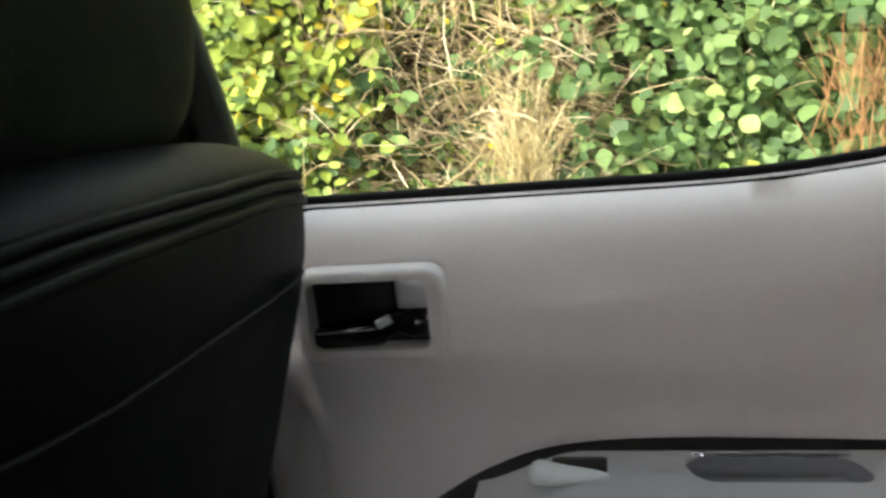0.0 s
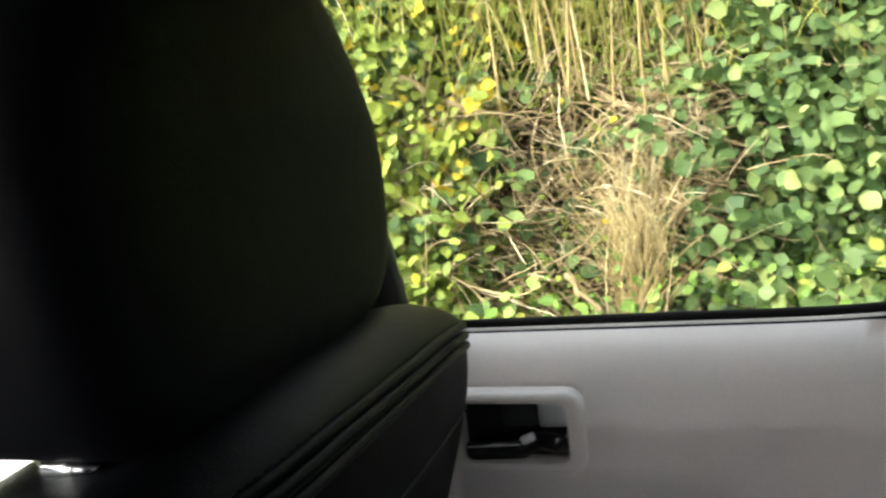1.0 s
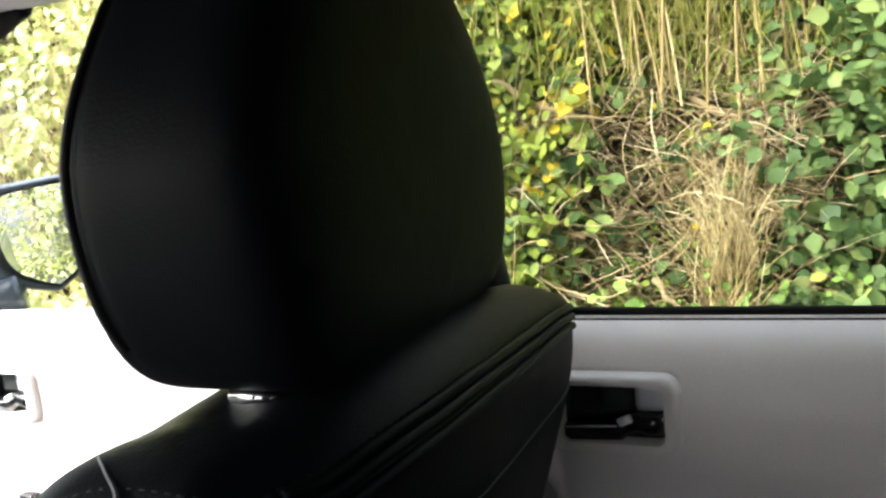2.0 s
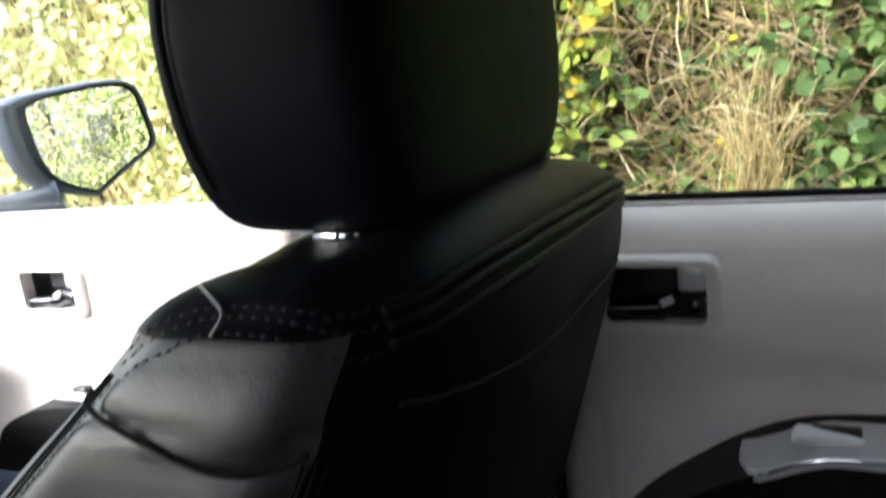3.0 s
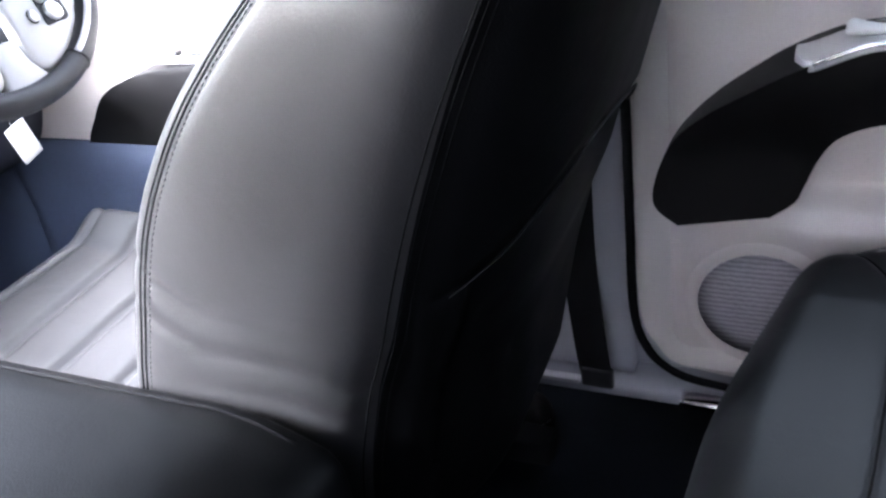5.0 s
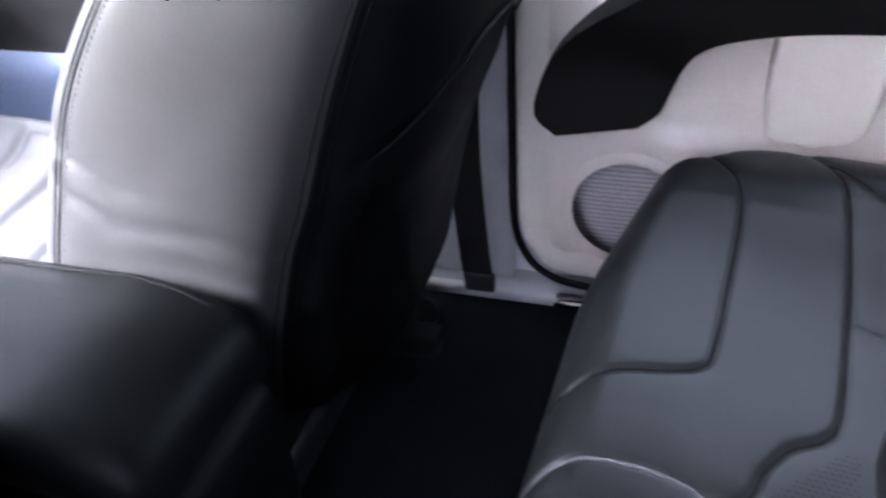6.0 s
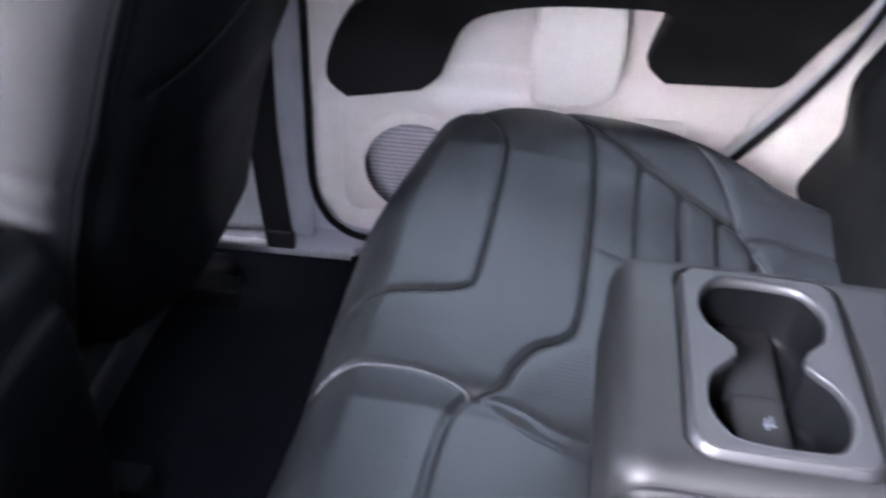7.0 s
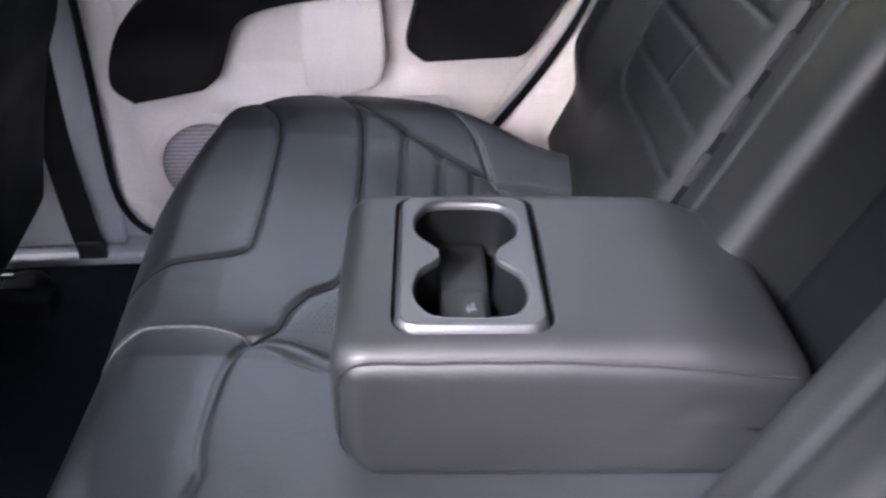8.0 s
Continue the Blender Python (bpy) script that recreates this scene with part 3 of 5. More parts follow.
bm = carve(bm, loft([[(0.222 + a * 1.01 + 0.012 * (0.036 - b) / 0.036, 0.6415 + b * 1.02, z) for a, b in well] for z in (0.700, 0.75)]))
arm = part("armrest", bm, PULL, door_1, "black moulded pull armrest")
arm.modifiers.new("round", "BEVEL").width = 0.007
arm.modifiers["round"].segments, arm.modifiers["round"].limit_method, arm.modifiers["round"].angle_limit = 3, "ANGLE", radians(50)
top = lambda x: 0.7195 - 0.028 * smooth01(x, 0.15, 0.055)
rings = []
for k in range(31):
    x = 0.062 + 0.315 * k / 30
    end = max(0.0, (x - 0.345) / 0.032)
    near = 0.618 + 0.030 * end ** 2 + 0.040 * max(0.0, (0.082 - x) / 0.02) ** 2
    rings.append([(x, near, top(x) - 0.007), (x, near, top(x) + 0.001), (x, near + 0.003, top(x) + 0.004), (x, 0.690, top(x) + 0.003), (x, 0.694, top(x) - 0.005)])
well = rounded_rect(0.0, 0.125, 0.0, 0.036, 0.014)
plate = loft(rings)
plate = carve(plate, loft([[(0.223 + a + 0.012 * (0.036 - b) / 0.036, 0.642 + b, z) for a, b in well] for z in (0.70, 0.74)]))
plate = part("switch_panel", plate, SILVER, arm, "satin silver switch panel")
sharpen(plate, 30)
part("switch_panel_edge", tube([(0.082 + 0.28 * k / 20, 0.6185, top(0.082 + 0.28 * k / 20) + 0.001) for k in range(21)], 0.0022, 8), CHROME, arm)
part("finger_well", loft([[(0.285 + (a - 0.0625) * k + 0.012 * (0.036 - b) / 0.036, 0.660 + (b - 0.018) * k, z) for a, b in well] for k, z in ((1.0, 0.7230), (0.985, 0.7160), (0.95, 0.7110), (0.86, 0.7075), (0.4, 0.7062), (0.02, 0.7060))], caps=False), WELL, arm, "satin finger well")
part("well_edge", tube([(0.232 + 0.116 * k / 12, 0.680 - 0.001 * k / 12, 0.7245) for k in range(13)], 0.0024, 8), CHROME, arm)
part("switch_recess", soft_box((0.147, 0.667, 0.7215), (0.044, 0.026, 0.006), 0.003, 4), GLOSS, arm)
part("window_switch", loft([[(0.110 + 0.060 * k / 8, 0.648 + w * a, 0.7225 + (h + 0.001) * b) for a, b in ((-1, 0), (1, 0), (1, 0.5), (0.75, 0.85), (0.3, 1), (-0.3, 1), (-0.75, 0.85), (-1, 0.5))] for k, w, h in ((0, 0.007, 0.007), (0.4, 0.010, 0.011), (1, 0.0112, 0.0125), (2, 0.0115, 0.010), (3.5, 0.011, 0.0072), (5, 0.0095, 0.0055), (6.5, 0.0072, 0.0042), (7.6, 0.0042, 0.003), (8, 0.0015, 0.0015))]), WHITE, arm, "pale window switch")

# inner pocket flap, speaker, reflector
flap_out = spline([(0.207, 0.485), (0.207, 0.600), (0.222, 0.630), (0.285, 0.638), (0.320, 0.630), (0.334, 0.600), (0.337, 0.510), (0.318, 0.470), (0.262, 0.461), (0.222, 0.465)], 5, True)
flap = part("pocket_flap", prism([(p[0], p[1]) for p in flap_out], 0.690, 0.750, round_edge=0.012, segs=5), TRIM_PALE, door_1, "pale rounded pull cover")
SPK = Vector((0.035, 0.0, 0.328))
spk_ring = [[(SPK.x + r * math.cos(t), y, SPK.z + r * math.sin(t)) for t in (2 * math.pi * k / 56 for k in range(56))] for r, y in ((0.099, 0.7015), (0.095, 0.6990), (0.088, 0.6980), (0.083, 0.6985), (0.080, 0.7000))]
part("speaker_ring", loft(spk_ring, caps=False), TRIM, door_1)
part("speaker_grille", loft([[(SPK.x + r * math.cos(t), y, SPK.z + r * math.sin(t)) for t in (2 * math.pi * k / 56 for k in range(56))] for r, y in ((0.081, 0.6995), (0.05, 0.6980), (0.02, 0.6975))]), GRILLE, door_1, "round perforated speaker grille")
part("pocket_edge", soft_box((0.40, 0.672, 0.450), (0.085, 0.03, 0.020), 0.008, 5), TRIM_PALE, door_1)

# front door
door_2 = thing("door_2", (-0.85, 0.74, 0.16), "closed front door with pale trim and black armrest", "door", kind="structure")
outline = [(-1.30, 0.20), (-0.47, 0.20), (-0.45, 0.55), (-0.45, 0.932), (-0.6, 0.932), (-0.8, 0.930), (-1.0, 0.926), (-1.2, 0.920), (-1.30, 0.915)]


def front_depth(x, z):
    y = 0.700 + 0.022 * smooth01(z, 0.87, 0.935) ** 1.3
    y += 0.022 * smooth01(z, 0.80 - 0.28 * max(0.0, -0.75 - x), 0.74 - 0.40 * max(0.0, -0.75 - x)) * smooth01(z, 0.60, 0.68)
    return y


part("trim_panel", sheet(outline, 0.02, front_depth, hole=(-0.915, -0.802, 0.800, 0.868), thick=0.03), TRIM, door_2)
part("handle_backing", soft_box((-0.858, 0.745, 0.831), (0.17, 0.006, 0.12), 0.002, 2), BLACK, door_2)
part("lower_panel", sheet([(-1.30, 0.20), (-0.48, 0.20), (-0.48, 0.535), (-1.30, 0.535)], 0.05, lambda x, z: 0.689 + 0.004 * math.sin(z * 20), thick=0.02), BLUE_SHADE, door_2, "lower door panel coloured blue-grey for its shade")
part("outer_skin", sheet([(-1.33, 0.20), (-0.44, 0.20), (-0.44, 0.92), (-1.33, 0.91)], 0.08, lambda x, z: 0.80 - 0.35 * max(0, 0.45 - z) ** 2 - 0.03 * smooth01(z, 0.7, 0.95), thick=0.008), BODY, door_2)
door_pull(door_2, -0.858, 0.831)
arch = spline([(-1.06, 0.515), (-1.075, 0.54), (-1.045, 0.578), (-0.985, 0.626), (-0.915, 0.662), (-0.83, 0.684), (-0.70, 0.694), (-0.52, 0.694), (-0.50, 0.67), (-0.50, 0.58), (-0.53, 0.53), (-0.70, 0.52)], 5, True)
bm = sheet([(p[0], p[1]) for p in arch], 0.03, lambda x, z: 0.69 - 0.05 * smooth01(z, 0.56, 0.68), thick=1.0, bend=0.712)
arm = part("armrest", bm, PULL, door_2, "black moulded armrest")
arm.modifiers.new("round", "BEVEL").width = 0.006
arm.modifiers["round"].segments, arm.modifiers["round"].limit_method, arm.modifiers["round"].angle_limit = 2, "ANGLE", radians(50)
part("switch_panel", soft_box((-0.70, 0.668, 0.697), (0.27, 0.05, 0.008), 0.003, 5), SILVER, arm, "satin silver switch panel")
for k in range(3):
    part("switch", soft_box((-0.80 + 0.05 * k, 0.662, 0.704), (0.026, 0.016, 0.010), 0.003, 4), GLOSS, arm)
part("window_seal", strip(lambda x: 0.934 + 0.012 * (x + 0.85), -1.30, -0.44, 0.736, 0.012, 0.014), PAINT, door_2, "grey window seal")
g = part("pane", sheet([(-1.32, 0.90), (-0.40, 0.90), (-0.36, 1.33), (-0.70, 1.33)], 0.1, lambda x, z: 0.752 - lean(z), thick=0.004), GLASS, door_2, "clear side glass")
g.visible_shadow = False
part("sash", tube([(-0.43, 0.735, 0.94), (-0.42, 0.70, 1.13), (-0.36, 0.65, 1.32)], 0.02, 10), BLACK, door_2)
part("mirror_patch", prism([(-1.32, 0.93), (-1.13, 0.93), (-1.17, 1.02), (-1.26, 1.06), (-1.32, 1.02)], 0.715, 0.75, round_edge=0.006), BLACK, door_2, "black corner cover behind the mirror")

# door mirror: in its own frame, then turned
MC, MN = Vector((-0.995, 0.938, 1.009)), Vector((0.937, -0.349, 0.0))
mu = Vector((0.349, 0.937, 0.0))
mz = Vector((0, 0, 1))


def mirror_point(a, b, c):
    return MC + mu * a + mz * b + MN * c


glass_line = spline([(-0.079, 0.065, 0), (-0.069, 0.075, 0), (-0.051, 0.082, 0), (-0.012, 0.086, 0), (0.035, 0.089, 0), (0.074, 0.087, 0), (0.092, 0.080, 0), (0.102, 0.065, 0), (0.109, 0.033, 0), (0.114, 0.002, 0), (0.111, -0.014, 0), (0.099, -0.025, 0), (0.052, -0.049, 0), (0.013, -0.072, 0), (0.001, -0.074, 0), (-0.033, -0.058, 0), (-0.058, -0.037, 0), (-0.072, -0.002, 0)], 4, True)
GX, GZ = 0.017, 0.008


def mirror_ring(k, c):
    """The glass outline grown by k; the housing is broader towards the door."""
    out = []
    for p in glass_line:
        a, b = p[0] - GX, p[1] - GZ
        kk = k + (k - 1) * 2.0 * smooth01(-a, 0.0, 0.06)
        out.append(mirror_point(GX + a * kk, GZ + b * k, c))
    return out


house = part("mirror_housing", loft([mirror_ring(k, c) for k, c in ((1.05, 0.000), (1.10, 0.008), (1.14, 0.004), (1.18, -0.020), (1.13, -0.065), (0.85, -0.105), (0.4, -0.125))][::-1], caps=True), HOUSING, door_2, "blue-grey door mirror housing")
part("bezel", loft([mirror_ring(1.0, 0.002), mirror_ring(1.06, 0.007)], caps=False), RUBBER, house)
part("mirror_glass", loft([mirror_ring(1.01, 0.004), mirror_ring(0.5, 0.0045)]), MIRROR, house, "mirror reflecting the hedge", flat=True)
part("mirror_arm", tube(spline([(-1.20, 0.76, 0.935), (-1.13, 0.785, 0.917), (-1.06, 0.83, 0.920), (-1.00, 0.875, 0.935)], 6), 0.032, 14, taper=lambda t: 1.2 - 0.3 * t), HOUSING, house)

# ---- front seats ----
SY = 0.325  # middle of the driver's seat


def key(z, table):
    for (a, p), (b, q) in zip(table, table[1:]):
        if z <= b:
            t = max(0.0, (z - a) / (b - a))
            return p + (q - p) * t
    return table[-1][1]


def softkey(z, table, w=0.02):
    return sum(key(z + d * w, table) for d in (-1, -0.5, 0, 0.5, 1)) / 5


FRONT = [(0.34, -0.575), (0.45, -0.555), (0.53, -0.528), (0.585, -0.507), (0.625, -0.488), (0.665, -0.472), (0.705, -0.454), (0.745, -0.432), (0.785, -0.403), (0.825, -0.370), (0.865, -0.328), (0.905, -0.280), (0.94, -0.236), (0.965, -0.202), (1.03, -0.15)]
REAR = [(0.34, -0.20), (0.50, -0.165), (0.60, -0.135), (0.625, -0.120), (0.80, -0.064), (0.93, -0.024), (0.99, -0.018), (1.03, -0.02)]
INNER = [(0.34, 0.115), (0.50, 0.098), (0.65, 0.092), (0.90, 0.096), (0.965, 0.105), (1.0, 0.13), (1.02, 0.17)]
OUTER = [(0.34, 0.585), (0.60, 0.600), (0.90, 0.597), (0.97, 0.585), (1.0, 0.565), (1.02, 0.52)]


def ring_at(z, n=150, shrink=0.0, corner=0.86):
    f, r, i, o = (softkey(z, t) for t in (FRONT, REAR, INNER, OUTER))
    cx, cy, hx, hy = (f + r) / 2, (i + o) / 2, (r - f) / 2 - shrink, (o - i) / 2 - shrink
    out = []
    for k in range(n):
        t = 2 * math.pi * k / n
        c, s = math.cos(t), math.sin(t)
        e = corner if c > 0 and s < 0 else 2 / 9
        out.append((cx + hx * math.copysign(abs(c) ** e, c), cy + hy * math.copysign(abs(s) ** e, s), z))
    return out


def seat_back():
    rings = [ring_at(0.36 + 0.622 * k / 120) for k in range(121)]
    for k in range(1, 15):
        a = k / 14 * math.pi / 2
        rings.append([(x, y, 0.982 + 0.030 * math.sin(a) + 0.014 * math.sin(a) * math.sin(math.pi * min(1, max(0, (y - 0.1) / 0.45)))) for x, y, _ in ring_at(0.982 + 0.012 * math.sin(a), shrink=0.062 * (1 - math.cos(a)))])
    # the top dips under the headrest
    rings = [[(x, y, z - 0.010 * smooth01(z, 0.97, 1.0) * smooth01(y, 0.13, 0.20) * smooth01(-x, 0.055, 0.11)) for x, y, z in ring] for ring in rings]
    bm = loft(rings)
    return bm


front_seat = thing("front_seat", (-0.45, SY, FLOOR), "black leather front seat with stitched cover and headrest", "car seat", "front seats")
bm = seat_back()
tree0 = BVHTree.FromBMesh(bm)
seam_side = on_surface(tree0, spline([ring_at(0.963, 360)[238], ring_at(0.959, 360)[242], (-0.165, 0.098, 0.950), (-0.137, 0.10, 0.940), (-0.117, 0.10, 0.936), (-0.092, 0.10, 0.934), (-0.068, 0.10, 0.936)], 8))
SEAM_TURN = 123  # of 150: the place in the section at which the upright seam runs
seam_up = [Vector(ring_at(0.936 - 0.0065 * k, 600)[SEAM_TURN * 4]) for k in range(89)]
tuck = [Vector(ring_at(0.985 - 0.0065 * k, 600)[SEAM_TURN * 4 + 2]) for k in range(96)]
HEM = [(0.098, 0.640), (0.115, 0.655), (0.13, 0.668), (0.155, 0.685), (0.18, 0.701), (0.206, 0.719), (0.235, 0.737), (0.262, 0.750), (0.30, 0.753), (0.38, 0.742), (0.46, 0.724), (0.541, 0.700), (0.578, 0.668)]
hem_z = lambda y: key(y, HEM)
hem = []
for d in [*range(307, 360, 3), *range(0, 42, 3)]:
    y = ring_at(0.71, 360)[d][1]
    hem.append(Vector(ring_at(hem_z(y), 360)[d]))
hem = on_surface(tree0, hem, 0.0008)
back_seam = on_surface(tree0, spline([(-0.01, 0.13, 0.943), (-0.01, 0.2, 0.936), (-0.01, 0.3, 0.928), (-0.01, 0.45, 0.918), (-0.01, 0.60, 0.909)], 14))
top_seam = on_surface(tree0, spline([(-0.182, 0.112, 0.978), (-0.148, 0.125, 0.992), (-0.122, 0.13, 0.997), (-0.083, 0.128, 0.997), (-0.055, 0.125, 0.996), (-0.035, 0.139, 0.998), (-0.026, 0.192, 0.999), (-0.023, 0.287, 0.997), (-0.023, 0.40, 0.991), (-0.023, 0.515, 0.985), (-0.023, 0.575, 0.976)], 12))


def edge_line(degrees, lift=0.0):
    """Along the front inner edge of the backrest, at one place of its section."""
    out = []
    for k in range(60):
        z = 0.972 - 0.0095 * k
        out.append(Vector(ring_at(z, 360)[degrees]))
    return on_surface(tree0, out, lift) if lift else out


pipe = edge_line(246)
groove(bm, seam_side, 0.0050, 0.006)
groove(bm, tuck, 0.0085, 0.026)
groove(bm, seam_up, 0.0020, 0.006)
groove(bm, hem, 0.006, 0.006)
groove(bm, back_seam, 0.0015, 0.005)
groove(bm, top_seam, 0.0035, 0.006)
groove(bm, pipe, 0.003, 0.006)
# lower part of the rear shell steps in under the hem; slack folds on the side
for v in bm.verts:
    if v.co.x > softkey(v.co.z, REAR) - 0.05 and v.co.z < 0.80:
        v.co.x -= 0.010 * smooth01(v.co.z - hem_z(v.co.y), -0.002, -0.012) * smooth01(v.co.y, 0.105, 0.15)
    if v.co.y < 0.12:
        k = math.exp(-((v.co.z - 0.627 + 0.62 * (v.co.x + 0.33)) / 0.010) ** 2) * smooth01(v.co.x, -0.21, -0.27)
        k += 0.8 * math.exp(-((v.co.z - 0.583 + 0.56 * (v.co.x + 0.33)) / 0.009) ** 2) * smooth01(v.co.x, -0.23, -0.30)
        k += 0.6 * math.exp(-((v.co.z - 0.924 - 0.21 * (v.co.x + 0.145)) / 0.008) ** 2) * smooth01(v.co.x, -0.10, -0.13) * smooth01(v.co.x, -0.24, -0.2)
        v.co.y += 0.0035 * k
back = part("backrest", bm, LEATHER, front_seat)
back.data.materials.append(BLACK_SHADE)  # shade painted as blacker leather on top and rear, upright seam to outer side
back.data.materials.append(SHADE_TOP)
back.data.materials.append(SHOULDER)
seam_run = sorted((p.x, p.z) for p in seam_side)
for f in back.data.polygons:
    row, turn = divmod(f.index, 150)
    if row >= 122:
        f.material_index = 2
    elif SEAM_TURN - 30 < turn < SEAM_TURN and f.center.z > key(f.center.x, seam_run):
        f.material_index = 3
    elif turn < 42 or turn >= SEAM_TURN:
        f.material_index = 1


bm = tube(seam_side, 0.0016, 6)
part("seam", bm, SEAM, back)
for turn in (-5, 0, 4):
    part("seam", tube(on_surface(tree0, [Vector(ring_at(p.z, 600)[SEAM_TURN * 4 + turn]) for p in seam_up], 0.0001), 0.0008, 6), BLACK_SHADE, back)
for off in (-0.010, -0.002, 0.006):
    part("seam_ridge", tube(on_surface(tree0, [p + Vector((0, 0, off)) for p in top_seam if p.y > 0.15], -0.0020), 0.0033, 10), SHADE_TOP, back)
for deg in (244, 249):
    part("piping", tube(edge_line(deg, 0.0003), 0.0009, 6), SEAM, back)
part("hem", tube(hem, 0.0016, 8, taper=lambda t: min(1, 0.25 + 5 * t)), LEATHER_LID, back, "folded pocket edge")
part("seam", tube(on_surface(tree0, back_seam, -0.0006), 0.0010, 6), THREAD, back)


def stitches(line, every, length, r, mat, parent, lift=0.0012):
    """Single stitches along a seam, joined into one mesh."""
    bm = bmesh.new()
    run, last = 0.0, line[0]
    for p in line[1:]:
        run += (p - last).length
        if run >= every:
            d = (p - last).normalized()
            tube([p - d * length / 2, p + d * length / 2], r, 5, bm=bm)
            run = 0.0
        last = p
    return tagged(part("stitching", bm, mat, parent), kind="stuff")


def dense(line, step=0.0015):
    out = []
    for a, b in zip(line, line[1:]):
        n = max(1, int((b - a).length / step))
        out += [a.lerp(b, k / n) for k in range(n)]
    return out


for off in (-0.011, 0.0, 0.011):
    stitches(dense(on_surface(tree0, [p + Vector((0, 0, off)) for p in top_seam], 0.0010)), 0.0055, 0.0032, 0.0005, THREAD, back)
stitches(dense(edge_line(253, 0.0008)), 0.0055, 0.0032, 0.0005, THREAD, back)
part("loose_tie", tube(spline(on_surface(tree0, [(-0.152, 0.150, 1.012), (-0.138, 0.140, 1.006), (-0.124, 0.130, 0.999), (-0.126, 0.122, 0.991)], 0.002), 6), 0.0010, 6), TIE, back, "pale plastic tie end")

# headrest with posts
HY = 0.353


def head_ring(s, n=120):
    """s from 0 (bottom) to 1 (top)."""
    z = 1.026 + 0.232 * s
    half = 0.180 - 0.010 * (s - 0.35) ** 2 - 0.036 * smooth01(s, 0.45, 1.0)
    front, rear = -0.198 + 0.018 * s, -0.046 - 0.012 * s
    return z, half, front, rear


def make_headrest():
    rings = []
    m = 40
    for k in range(m + 1):
        a = math.pi * k / m
        s = 0.5 - 0.5 * math.cos(a)
        z, half, f, r = head_ring(s)
        edge = math.sin(a) ** 0.55
        hx, hy = (r - f) / 2 * (0.52 + 0.48 * edge), half * (0.58 + 0.42 * edge)
        if k in (0, m):
            hx, hy = hx * 0.9, hy * 0.92
        ring = []
        for j in range(120):
            t = 2 * math.pi * j / 120
            c, q = math.cos(t), math.sin(t)
            e = 2 / 6
            x = (f + r) / 2 + hx * math.copysign(abs(c) ** e, c)
            y = HY + hy * math.copysign(abs(q) ** e, q)
            ring.append((x, y, z + 0.010 * (1 - abs(y - HY) / 0.17) * (1 if s > 0.5 else -0.6)))
        rings.append(ring)
    return loft(rings)


bm = make_headrest()
tree1 = BVHTree.FromBMesh(bm)
side_seam = on_surface(tree1, spline([(-0.17, 0.15, 1.03), (-0.175, 0.15, 1.10), (-0.172, 0.15, 1.17), (-0.165, 0.19, 1.235), (-0.16, 0.26, 1.26), (-0.16, 0.34, 1.27), (-0.16, 0.43, 1.26), (-0.165, 0.49, 1.23), (-0.175, 0.52, 1.15), (-0.175, 0.52, 1.05)], 10))
groove(bm, side_seam, 0.003, 0.005)
head = part("headrest", bm, LEATHER_HEAD_SHADE, front_seat, "black leather headrest")
part("piping", tube(on_surface(tree1, side_seam, -0.0005), 0.0018, 6), SEAM, head)
for y in (HY - 0.09, HY + 0.09):
    part("post", tube([(-0.108, y, 0.975), (-0.118, y, 1.05)], 0.0065, 12), CHROME, head, "chrome headrest post")
    part("post_collar", tube([(-0.108, y, 0.985), (-0.110, y, 1.004)], 0.016, 16), BLACK, head)
    part("post_guide", tube([(-0.122, y - 0.046, 1.0245), (-0.096, y - 0.046, 1.0245)], 0.0050, 12), CHROME, head, "chrome guide on the post")



def lean_part(ob, m):
    """The backrest sits a little askew on its recliner."""
    ob.data.transform(m)
    for c in ob.children:
        c.data.transform(m)


ASKEW = Matrix(((1, -0.05, 0, 0.035), (0, 1, 0, 0.028), (0, -0.046, 1, 0.0206), (0, 0, 0, 1)))
lean_part(back, ASKEW)
lean_part(head, Matrix.Translation((0.001, -0.002, -0.010)) @ ASKEW)

# cushion, frame and rails
def cushion_point(u, v):
    x = -0.28 - 0.70 * u
    hw = 0.235 + 0.02 * math.sin(math.pi * u)
    y = SY + hw * v
    z = 0.405 + 0.085 * u + 0.045 * smooth01(abs(v), 0.55, 0.85) * (1 - 0.5 * u)
    z -= 0.10 * smooth01(u, 0.90, 1.0) ** 2 + 0.09 * smooth01(abs(v), 0.82, 1.0) ** 1.6
    for k in (0.27, 0.395, 0.52, 0.648, 0.775):
        z -= 0.008 * math.exp(-((u - k - 0.012 * v) / 0.010) ** 2) * smooth01(abs(v), 0.80, 0.74)
    z -= 0.005 * math.exp(-((u - 0.90) / 0.007) ** 2)
    z -= 0.007 * math.exp(-((abs(v) - 0.78) / 0.020) ** 2) * smooth01(u, 0.80, 0.76)
    return x, y, z


def grid_mesh(f, nu, nv):
    bm = bmesh.new()
    vs = [[bm.verts.new(f(i / nu, j / nv)) for j in range(nv + 1)] for i in range(nu + 1)]
    for i in range(nu):
        for j in range(nv):
            bm.faces.new((vs[i][j], vs[i + 1][j], vs[i + 1][j + 1], vs[i][j + 1]))
    return bm, vs


def skirt(bm, vs, z):
    """Walls from the grid's rim down to z, and a base."""
    rim = [*vs[0], *[r[-1] for r in vs[1:]], *vs[-1][-2::-1], *[r[0] for r in vs[-2:0:-1]]]
    low = [bm.verts.new((v.co.x, v.co.y, z)) for v in rim]
    n = len(rim)
    for k in range(n):
        bm.faces.new((rim[k], rim[(k + 1) % n], low[(k + 1) % n], low[k]))
    bm.faces.new(low)
    return bm


